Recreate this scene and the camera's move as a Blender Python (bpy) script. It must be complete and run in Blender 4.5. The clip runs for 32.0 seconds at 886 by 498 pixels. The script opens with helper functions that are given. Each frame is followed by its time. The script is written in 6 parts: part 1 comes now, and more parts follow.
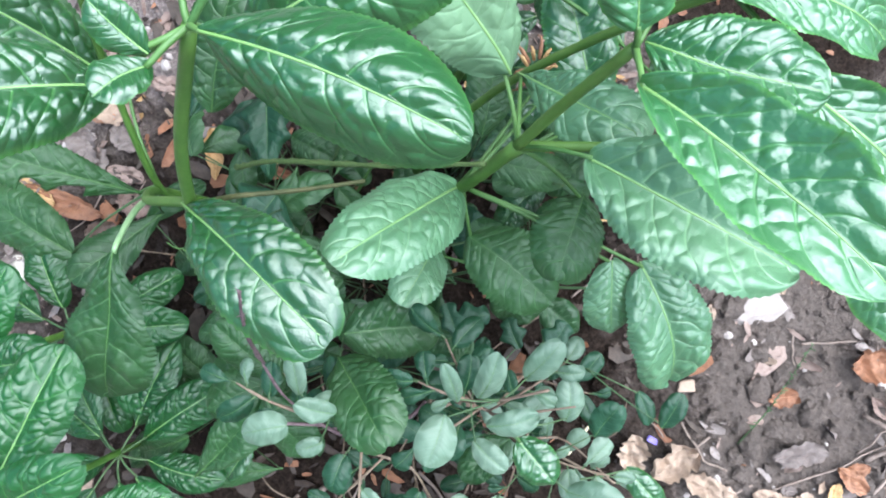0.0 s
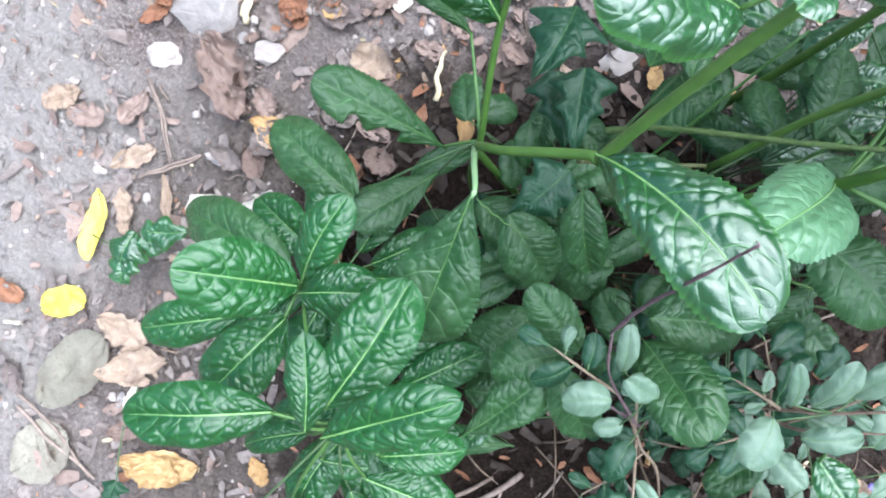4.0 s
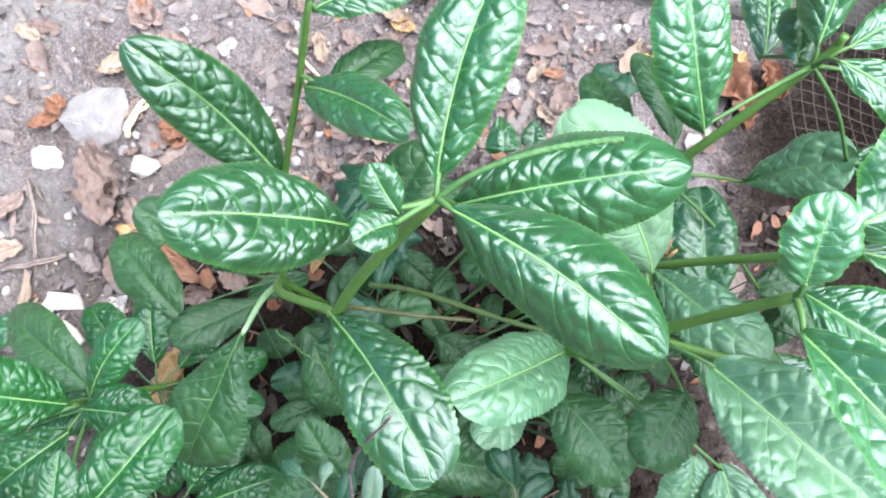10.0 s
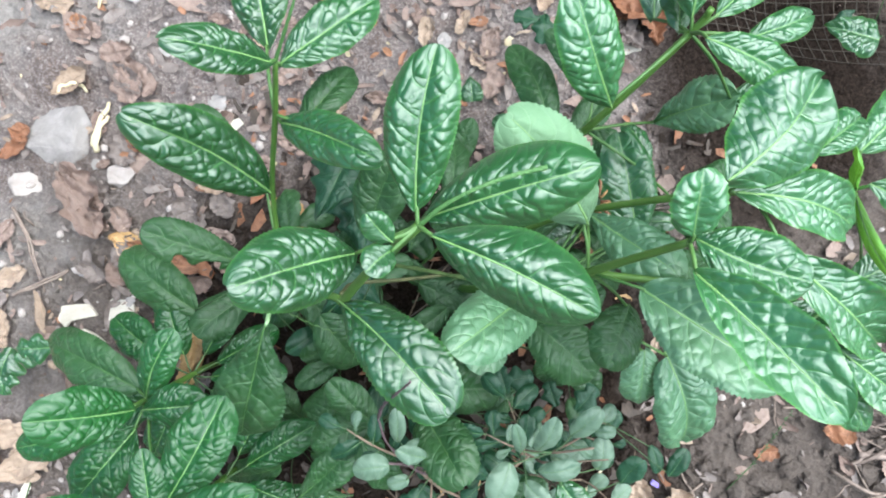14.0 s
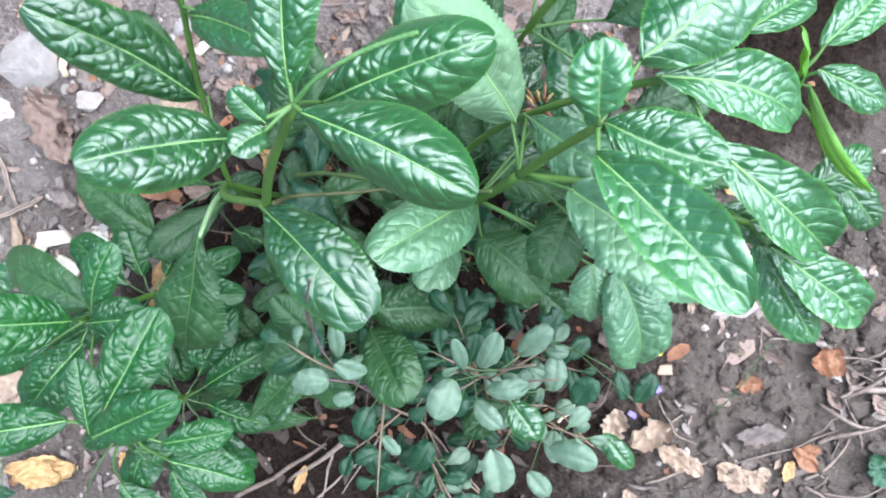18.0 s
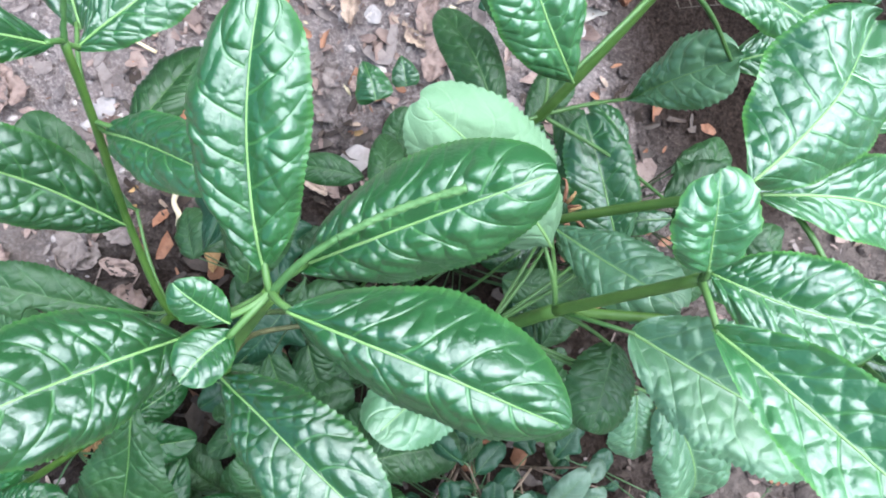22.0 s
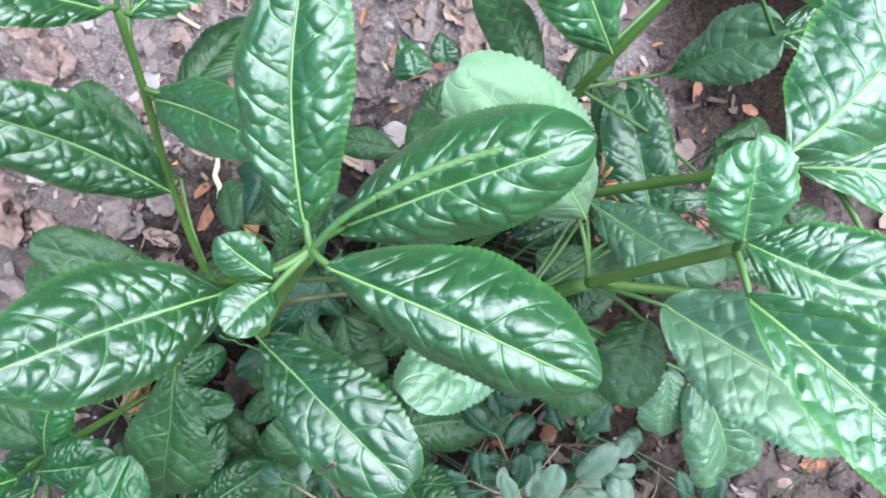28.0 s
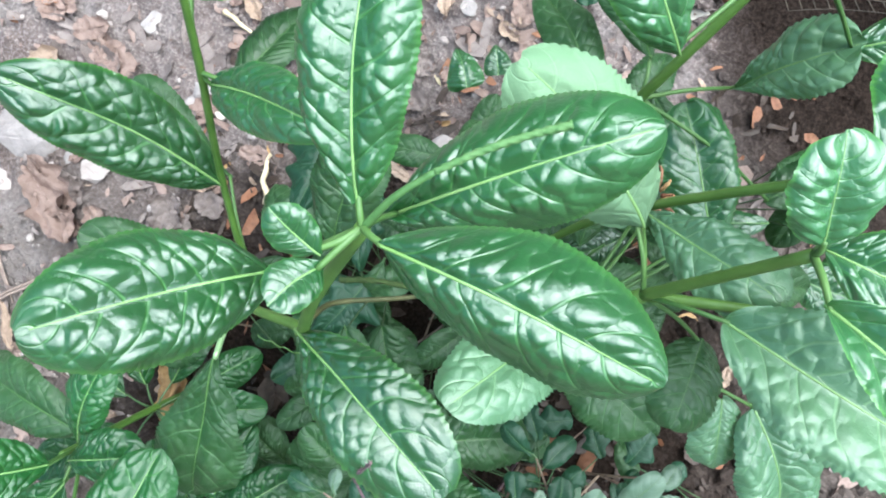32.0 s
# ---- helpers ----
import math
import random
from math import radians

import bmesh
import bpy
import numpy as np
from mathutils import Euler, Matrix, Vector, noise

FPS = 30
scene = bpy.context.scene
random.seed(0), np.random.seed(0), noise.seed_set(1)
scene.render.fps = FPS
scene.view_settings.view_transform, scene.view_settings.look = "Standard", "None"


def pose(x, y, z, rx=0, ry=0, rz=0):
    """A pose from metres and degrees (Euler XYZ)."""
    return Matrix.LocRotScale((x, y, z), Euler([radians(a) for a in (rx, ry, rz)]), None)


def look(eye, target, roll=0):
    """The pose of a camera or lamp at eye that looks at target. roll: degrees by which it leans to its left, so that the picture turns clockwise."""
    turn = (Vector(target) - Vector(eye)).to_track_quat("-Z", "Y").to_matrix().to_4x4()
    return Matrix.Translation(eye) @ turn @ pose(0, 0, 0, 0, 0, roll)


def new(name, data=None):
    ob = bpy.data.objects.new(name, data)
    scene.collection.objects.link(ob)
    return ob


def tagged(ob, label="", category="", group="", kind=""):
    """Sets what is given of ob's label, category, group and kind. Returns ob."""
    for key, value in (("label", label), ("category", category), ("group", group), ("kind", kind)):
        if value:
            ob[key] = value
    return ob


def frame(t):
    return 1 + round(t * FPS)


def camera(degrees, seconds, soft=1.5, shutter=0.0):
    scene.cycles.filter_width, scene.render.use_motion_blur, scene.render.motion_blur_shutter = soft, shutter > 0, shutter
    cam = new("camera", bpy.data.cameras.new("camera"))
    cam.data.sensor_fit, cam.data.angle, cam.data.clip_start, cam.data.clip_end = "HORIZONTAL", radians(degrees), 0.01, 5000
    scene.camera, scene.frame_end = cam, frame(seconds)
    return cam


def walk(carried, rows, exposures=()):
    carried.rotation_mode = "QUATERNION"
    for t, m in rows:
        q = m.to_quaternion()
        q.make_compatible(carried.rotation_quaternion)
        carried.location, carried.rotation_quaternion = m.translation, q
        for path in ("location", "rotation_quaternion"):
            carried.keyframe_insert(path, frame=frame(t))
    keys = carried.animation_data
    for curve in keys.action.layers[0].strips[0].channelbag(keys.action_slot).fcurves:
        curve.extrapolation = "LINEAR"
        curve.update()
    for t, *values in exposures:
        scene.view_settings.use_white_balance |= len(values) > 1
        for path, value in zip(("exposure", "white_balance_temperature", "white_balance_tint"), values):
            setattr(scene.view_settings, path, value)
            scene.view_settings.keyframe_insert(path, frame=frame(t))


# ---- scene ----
# Close view over a bed of leafy plants beside a low concrete slab. Metres, z up.
cam = camera(65.95, 32.0, soft=1.9)
PATH = [
    (0.0, 0.0002, 0.0020, 0.6287, 0.10, 0.98, 1.07),
    (0.5, -0.0487, -0.0057, 0.6600, 1.96, -1.15, 2.87),
    (1.0, -0.0710, -0.0084, 0.6507, 3.24, -0.01, 4.40),
    (1.5, -0.0925, 0.0012, 0.6478, 4.06, 0.39, 5.88),
    (2.0, -0.1166, 0.0084, 0.6221, 2.94, 1.73, 6.58),
    (2.5, -0.1497, -0.0139, 0.6144, 2.27, 4.04, 10.17),
    (3.0, -0.1594, -0.0237, 0.6214, 1.56, 4.42, 10.01),
    (3.5, -0.1587, -0.0309, 0.6277, 2.40, 4.42, 9.87),
    (5.5, -0.1369, -0.0411, 0.6297, -2.80, 10.91, 11.81),
    (6.0, -0.1121, -0.0186, 0.6318, -2.01, 10.85, 10.64),
    (6.5, -0.1072, 0.0002, 0.6221, 1.04, 8.39, 11.44),
    (7.0, -0.1100, 0.0033, 0.6159, 2.51, 6.03, 11.60),
    (7.5, -0.1131, -0.0044, 0.6172, 3.89, 3.92, 11.84),
    (8.0, -0.0648, -0.0254, 0.5820, 3.59, 2.97, 13.47),
    (8.5, -0.0366, -0.0173, 0.5600, 6.93, 2.96, 15.58),
    (9.0, -0.0419, -0.0276, 0.5768, 8.90, 3.06, 18.25),
    (9.5, -0.0559, -0.0074, 0.6337, 9.16, 4.74, 15.39),
    (10.0, -0.0523, 0.0116, 0.6614, 9.98, 1.87, 14.91),
    (10.5, -0.0558, 0.0217, 0.6629, 10.06, 0.21, 13.50),
    (11.0, -0.0761, 0.0241, 0.6757, 9.79, 1.34, 12.48),
    (11.5, -0.1018, 0.0603, 0.7209, 10.09, 0.99, 9.87),
    (12.0, -0.1252, 0.0867, 0.7209, 10.37, -1.17, 7.48),
    (12.5, -0.1272, 0.1157, 0.7339, 10.58, -2.20, 3.69),
    (13.0, -0.1218, 0.0902, 0.7452, 7.51, -1.28, 4.84),
    (13.5, -0.0921, 0.0574, 0.7497, 4.28, -0.50, 4.32),
    (14.0, -0.0659, 0.0441, 0.7453, 1.89, -0.43, 3.99),
    (14.5, -0.0455, 0.0429, 0.7343, 0.88, -0.46, 4.89),
    (15.0, -0.0229, 0.0352, 0.7292, -0.37, 0.69, 4.58),
    (15.5, -0.0113, 0.0139, 0.7327, -2.00, 1.44, 4.72),
    (17.5, -0.0232, -0.0067, 0.7421, -1.91, 4.12, 5.87),
    (18.0, 0.0038, 0.0182, 0.7241, -1.90, 2.63, 3.99),
    (18.5, 0.0098, 0.0331, 0.7174, -1.43, 2.72, 1.10),
    (19.0, -0.0028, 0.0388, 0.7090, -0.80, 2.63, 0.86),
    (19.5, -0.0394, 0.0430, 0.6973, -0.58, 2.46, 2.12),
    (20.0, -0.0819, 0.0374, 0.6558, -1.42, 1.30, 2.97),
    (20.5, -0.1053, 0.0408, 0.6375, -1.96, 0.41, 3.38),
    (21.0, -0.1145, 0.0492, 0.6260, -0.18, -0.96, 3.20),
    (21.5, -0.0888, 0.0580, 0.6242, 0.35, -1.84, 1.23),
    (22.0, -0.0351, 0.0732, 0.6290, 0.89, -2.09, 0.06),
    (22.5, -0.0093, 0.0768, 0.6378, 0.21, -1.62, -1.38),
    (23.0, -0.0036, 0.0670, 0.6456, -0.62, -1.75, -2.57),
    (23.5, -0.0056, 0.0563, 0.6472, -0.21, -1.82, -1.08),
    (24.0, -0.0114, 0.0506, 0.6524, 0.17, -0.62, 0.93),
    (24.5, -0.0221, 0.0399, 0.6519, 0.09, -0.63, 1.90),
    (25.0, -0.0319, 0.0329, 0.6538, 0.12, 0.35, 1.76),
    (25.5, -0.0452, 0.0339, 0.6454, -0.64, -0.29, 1.73),
    (27.5, -0.0410, 0.0572, 0.6408, -0.21, 1.02, 1.55),
    (28.0, -0.0357, 0.0666, 0.6336, -0.45, 0.71, 1.28),
    (28.5, -0.0326, 0.0743, 0.6310, -0.08, 0.68, 1.35),
    (29.0, -0.0442, 0.0714, 0.6311, -0.65, 1.26, 1.58),
    (29.5, -0.0808, 0.0610, 0.6357, -0.62, 1.75, 3.81),
    (30.0, -0.1015, 0.0559, 0.6391, -0.26, 2.18, 4.39),
    (30.5, -0.1126, 0.0517, 0.6428, -0.14, 2.77, 4.45),
    (31.0, -0.0854, 0.0591, 0.6414, -0.10, 2.65, 3.10),
    (31.5, -0.0608, 0.0652, 0.6473, -0.23, 3.04, 1.91),
    (32.0, -0.0404, 0.0537, 0.6235, 2.17, 3.82, 4.38),
]
# stops and white balance drift as the phone adapts
EXPOSURES = [
    (0.0, 1.9, 5530, 4), (1.0, 2.02, 5460, 5), (2.0, 2.0, 5480, 6), (3.0, 1.96, 5480, 5), (6.0, 1.86, 5560, 4), (8.0, 2.04, 5560, 6), (9.0, 2.4, 5540, 9), (10.0, 2.08, 5650, 6), (11.0, 1.92, 5800, 5),
    (12.0, 1.66, 5820, 0), (13.5, 1.64, 5820, -2), (14.3, 1.74, 5720, 1), (15.5, 1.8, 5640, 3), (18.0, 1.86, 5520, 4), (21.0, 1.94, 5540, 7), (22.0, 1.86, 5540, 7), (25.0, 1.8, 5510, 8), (28.0, 1.8, 5510, 10), (30.0, 1.98, 5640, 8), (32.0, 1.9, 5700, 1),
]
walk(cam, [(t, pose(*p)) for t, *p in PATH], EXPOSURES)

# ---------- light: open shade under a bright overcast sky ----------
world = bpy.data.worlds.new("sky")
scene.world = world
world.use_nodes = True
wn = world.node_tree.nodes
sky = wn.new("ShaderNodeTexSky")
sky.sky_type, sky.sun_disc = "NISHITA", False
sky.sun_elevation, sky.sun_rotation = radians(62), radians(58)
sky.air_density, sky.dust_density, sky.ozone_density = 1.0, 4.0, 1.0
wn["Background"].inputs["Strength"].default_value = 0.1
world.node_tree.links.new(sky.outputs["Color"], wn["Background"].inputs["Color"])

sun = new("sun", bpy.data.lights.new("sun", "SUN"))
sun.data.energy, sun.data.angle, sun.data.color = 3.25, radians(95), (1.0, 0.98, 0.95)
sun.matrix_world = look((0.8, 0.5, 1.8), (0, 0, 0))


# ---------- material helpers ----------
class Nodes:
    """A small wrapper for building a node material."""

    def __init__(self, name):
        self.mat = bpy.data.materials.new(name)
        self.mat.use_nodes = True
        self.tree = self.mat.node_tree
        self.bsdf = self.tree.nodes["Principled BSDF"]

    def add(self, kind, **values):
        node = self.tree.nodes.new("ShaderNode" + kind)
        for key, value in values.items():
            node.inputs[key.replace("_", " ")].default_value = value
        return node

    def link(self, a, b):
        self.tree.links.new(a, b)

    def coords(self, which="Object"):
        return self.add("TexCoord").outputs[which]

    def noise(self, scale, detail=4, rough=0.6, vec=None):
        n = self.add("TexNoise", Scale=scale, Detail=detail, Roughness=rough)
        if vec is not None:
            self.link(vec, n.inputs["Vector"])
        return n

    def math(self, op, a, b=None):
        n = self.add("Math")
        n.operation = op
        for i, v in enumerate((a, b)):
            if v is None:
                continue
            if isinstance(v, (int, float)):
                n.inputs[i].default_value = v
            else:
                self.link(v, n.inputs[i])
        return n.outputs[0]

    def ramp(self, fac, stops):
        n = self.add("ValToRGB")
        e = n.color_ramp.elements
        while len(e) < len(stops):
            e.new(0.5)
        for el, (p, c) in zip(e, stops):
            el.position, el.color = p, (*c, 1) if len(c) == 3 else c
        self.link(fac, n.inputs[0])
        return n.outputs[0]

    def mix(self, fac, a, b, mode="MIX"):
        n = self.add("MixRGB")
        n.blend_type = mode
        for i, v in enumerate((fac, a, b)):
            if isinstance(v, (int, float)):
                n.inputs[i].default_value = v
            elif isinstance(v, tuple):
                n.inputs[i].default_value = (*v, 1)
            else:
                self.link(v, n.inputs[i])
        return n.outputs[0]

    def bump(self, height, strength, distance):
        n = self.add("Bump", Strength=strength, Distance=distance)
        self.link(height, n.inputs["Height"])
        self.link(n.outputs[0], self.bsdf.inputs["Normal"])
        return n

    def done(self, color=None, rough=None, spec=0.5):
        if color is not None:
            if isinstance(color, tuple):
                self.bsdf.inputs["Base Color"].default_value = (*color, 1)
            else:
                self.link(color, self.bsdf.inputs["Base Color"])
        if rough is not None:
            if isinstance(rough, (int, float)):
                self.bsdf.inputs["Roughness"].default_value = rough
            else:
                self.link(rough, self.bsdf.inputs["Roughness"])
        self.bsdf.inputs["Specular IOR Level"].default_value = spec
        return self.mat


VEINS = 6.2
CUSHION = 8.0  # size of the cushions, in millimetres
RELIEF = 0.08  # height of the cushions, in widths of the blade


def leaf_material(name, dark, light, vein, rough, spec, glow=0.1, dust=0.0, veins=0.5, relief_depth=0.001, margin=0.0):
    """Leaf blade: two greens, pale side veins and a fine net between them, thin enough to let light through."""
    m = Nodes(name)
    uv, net = m.add("SeparateXYZ"), m.add("SeparateXYZ")
    lines = m.add("UVMap")
    lines.uv_map = "net"
    m.link(m.coords("UV"), uv.inputs[0])
    m.link(lines.outputs[0], net.inputs[0])
    q, side = uv.outputs[0], uv.outputs[1]
    d = m.math("ABSOLUTE", m.math("SUBTRACT", m.math("FRACT", m.math("ADD", q, 0.5)), 0.5))
    line = m.ramp(d, [(0.0, (1, 1, 1)), (0.025, (0.75, 0.75, 0.75)), (0.06, (0, 0, 0))])
    fade = m.ramp(side, [(0.0, (1, 1, 1)), (0.6, (0.6, 0.6, 0.6)), (0.95, (0, 0, 0))])
    mesh = m.ramp(net.outputs[0], [(0.0, (0.5, 0.5, 0.5)), (0.1, (0, 0, 0))])
    veinmask = m.math("MAXIMUM", m.math("MULTIPLY", line, fade), m.math("MULTIPLY", mesh, 0.55))
    big = m.noise(22, 3, 0.6, m.coords())
    fine = m.noise(420, 3, 0.6, m.coords())
    info = m.add("ObjectInfo")
    tone = m.math("ADD", m.math("MULTIPLY", big.outputs[0], 0.6), m.math("MULTIPLY", info.outputs["Random"], 0.35))
    tone = m.math("ADD", tone, m.math("MULTIPLY", net.outputs[1], 0.07))
    col = m.mix(m.ramp(tone, [(0.2, (0, 0, 0)), (0.8, (1, 1, 1))]), dark, light)
    col = m.mix(m.math("MULTIPLY", veinmask, veins), col, vein)
    if margin:
        # the thin toothed margin is paler and yellower
        rim = m.ramp(side, [(0.9, (0, 0, 0)), (0.97, (margin, margin, margin))])
        col = m.mix(rim, col, (0.09, 0.26, 0.03))
    if dust:
        spots = m.noise(130, 5, 0.7, m.coords())
        col = m.mix(m.ramp(spots.outputs[0], [(0.45, (0, 0, 0)), (0.75, (dust, dust, dust))]), col, (0.4, 0.42, 0.36))
    pores = m.add("TexVoronoi", Scale=700.0)
    m.link(m.coords(), pores.inputs["Vector"])
    h = m.math("ADD", m.math("MULTIPLY", pores.outputs["Distance"], 0.2), m.math("SUBTRACT", m.math("MULTIPLY", fine.outputs[0], 0.35), veinmask))
    m.bump(h, 0.45, relief_depth)
    r = m.math("ADD", rough, m.math("MULTIPLY", m.math("SUBTRACT", big.outputs[0], 0.5), 0.2))
    mat = m.done(col, r, spec)
    trans = m.add("BsdfTranslucent")
    m.link(m.mix(0.6, col, (0.25, 0.55, 0.05)), trans.inputs["Color"])
    mixer = m.add("MixShader")
    mixer.inputs[0].default_value = glow
    out = m.tree.nodes["Material Output"]
    m.link(m.bsdf.outputs[0], mixer.inputs[1])
    m.link(trans.outputs[0], mixer.inputs[2])
    m.link(mixer.outputs[0], out.inputs["Surface"])
    return mat


LEAF = {
    "green": leaf_material("glossy_leaf", (0.007, 0.042, 0.0095), (0.02, 0.09, 0.023), (0.08, 0.22, 0.055), 0.335, 1.0, veins=0.45, margin=0.22),
    # gloss: lighter copy of green with the bright sky's sheen put into its colour
    "gloss": leaf_material("sky_lit_glossy_leaf", (0.014, 0.068, 0.02), (0.042, 0.138, 0.046), (0.12, 0.3, 0.09), 0.31, 1.0, veins=0.4, margin=0.45),
    "deep": leaf_material("deep_green_leaf", (0.006, 0.04, 0.008), (0.017, 0.08, 0.019), (0.07, 0.2, 0.045), 0.35, 0.55, veins=0.4),
    # lime: light shining through an edge-on blade is put into its colour
    "lime": leaf_material("backlit_lime_leaf", (0.06, 0.18, 0.014), (0.12, 0.28, 0.026), (0.17, 0.34, 0.05), 0.4, 0.5, 0.22, veins=0.3),
    "light": leaf_material("pale_leaf", (0.052, 0.13, 0.06), (0.1, 0.2, 0.1), (0.2, 0.34, 0.17), 0.4, 0.8, veins=0.5),
    "sage": leaf_material("pale_sage_leaf", (0.08, 0.155, 0.082), (0.14, 0.235, 0.13), (0.22, 0.34, 0.2), 0.58, 0.3, veins=0.4),
    "matte": leaf_material("older_leaf", (0.0105, 0.04, 0.0105), (0.03, 0.079, 0.024), (0.1, 0.2, 0.08), 0.42, 0.36, 0.1, 0.05, 0.45),
    "gray": leaf_material("grey_green_leaf", (0.068, 0.116, 0.077), (0.15, 0.205, 0.147), (0.2, 0.29, 0.2), 0.44, 0.42, 0.12, 0.0, 0.2, 0.0003),
    "blue": leaf_material("blue_green_leaf", (0.007, 0.031, 0.0135), (0.019, 0.057, 0.031), (0.08, 0.18, 0.1), 0.42, 0.3, 0.1, 0.0, 0.25, 0.0004),
}


def plain(name, a, b, scale, rough=0.6, spec=0.4, bump=0.0, dist=0.001, detail=5):
    m = Nodes(name)
    n = m.noise(scale, detail, 0.62, m.coords())
    info = m.add("ObjectInfo")
    f = m.math("ADD", m.math("MULTIPLY", n.outputs[0], 0.8), m.math("MULTIPLY", info.outputs["Random"], 0.25))
    col = m.mix(m.ramp(f, [(0.3, (0, 0, 0)), (0.78, (1, 1, 1))]), a, b)
    if bump:
        m.bump(m.noise(scale * 3, 5, 0.65, m.coords()).outputs[0], bump, dist)
    return m.done(col, rough, spec)


STEM = plain("green_stem", (0.045, 0.105, 0.016), (0.1, 0.185, 0.034), 60, 0.45, 0.4, 0.2)
RIB = plain("pale_midrib", (0.115, 0.22, 0.055), (0.2, 0.33, 0.12), 60, 0.45, 0.4)
STALK = plain("leaf_stalk_green", (0.045, 0.11, 0.024), (0.09, 0.17, 0.046), 80, 0.45, 0.4)
PETIOLE = plain("pale_leaf_stalk", (0.14, 0.25, 0.1), (0.24, 0.36, 0.18), 70, 0.4, 0.5)
# dimmer copy of the stalk green, shade under the leaves put into its colour
DIM = plain("shaded_stalk", (0.035, 0.075, 0.028), (0.085, 0.13, 0.055), 90, 0.55, 0.3)
SPIKE = plain("spike_green", (0.03, 0.09, 0.022), (0.07, 0.15, 0.045), 300, 0.55, 0.3, 0.3)
PURPLE = plain("purple_twig_bark", (0.06, 0.035, 0.04), (0.2, 0.14, 0.15), 250, 0.7, 0.3, 0.4)
BARK = plain("brown_twig_bark", (0.09, 0.06, 0.045), (0.24, 0.18, 0.13), 150, 0.8, 0.3, 0.4)
DRYWOOD = plain("dry_twig_bark", (0.11, 0.078, 0.064), (0.27, 0.21, 0.18), 200, 0.8, 0.3, 0.2)
STRAW = plain("straw", (0.45, 0.36, 0.22), (0.62, 0.54, 0.38), 120, 0.7, 0.3, 0.3)
STONE = plain("pale_stone", (0.19, 0.168, 0.16), (0.335, 0.3, 0.29), 60, 0.85, 0.25, 0.9, 0.002)
GRIT = plain("grit_stone", (0.2, 0.165, 0.15), (0.38, 0.33, 0.31), 70, 0.85, 0.3, 0.5)
CHIP = plain("white_chip", (0.33, 0.29, 0.24), (0.5, 0.45, 0.39), 60, 0.6, 0.4, 0.2)
YELLOW = plain("yellow_leaf", (0.55, 0.4, 0.03), (0.7, 0.58, 0.1), 50, 0.55, 0.4, 0.3)


def dead_leaf(name, a, b, spot):
    """Dead leaf: two tones, dark blotches and fine veins."""
    m = Nodes(name)
    c = m.coords()
    n1, n2, n3 = m.noise(55, 5, 0.65, c), m.noise(210, 4, 0.7, c), m.noise(28, 3, 0.6, c)
    info = m.add("ObjectInfo")
    f = m.math("ADD", m.math("MULTIPLY", n1.outputs[0], 0.75), m.math("MULTIPLY", info.outputs["Random"], 0.3))
    col = m.mix(m.ramp(f, [(0.3, (0, 0, 0)), (0.75, (1, 1, 1))]), a, b)
    col = m.mix(m.ramp(n2.outputs[0], [(0.52, (0, 0, 0)), (0.72, (0.7, 0.7, 0.7))]), col, spot)
    col = m.mix(m.ramp(n3.outputs[0], [(0.5, (0, 0, 0)), (0.7, (0.6, 0.6, 0.6))]), col, spot)
    m.bump(m.math("ADD", n2.outputs[0], n1.outputs[0]), 0.7, 0.002)
    return m.done(col, 0.6, 0.35)


OCHRE = dead_leaf("ochre_leaf", (0.32, 0.185, 0.075), (0.5, 0.33, 0.155), (0.2, 0.1, 0.04))
TAN = dead_leaf("tan_dry_leaf", (0.23, 0.162, 0.115), (0.36, 0.272, 0.21), (0.15, 0.095, 0.07))
PINK = dead_leaf("pinkish_dry_leaf", (0.14, 0.093, 0.076), (0.26, 0.188, 0.16), (0.09, 0.05, 0.04))
SAGE = dead_leaf("greenish_dead_leaf", (0.13, 0.118, 0.09), (0.23, 0.205, 0.165), (0.08, 0.06, 0.045))
RUST = dead_leaf("rust_dry_leaf", (0.17, 0.07, 0.035), (0.3, 0.15, 0.085), (0.07, 0.032, 0.02))
# grey-brown litter darkened to match the shade painted into the bed
BED_LITTER = dead_leaf("darkened_bed_litter", (0.03, 0.02, 0.015), (0.1, 0.07, 0.054), (0.02, 0.013, 0.01))
DULL = dead_leaf("grey_brown_litter", (0.095, 0.072, 0.065), (0.22, 0.18, 0.165), (0.06, 0.04, 0.034))
VIOLET = plain("violet_film", (0.12, 0.08, 0.4), (0.25, 0.2, 0.55), 60, 0.35, 0.5)


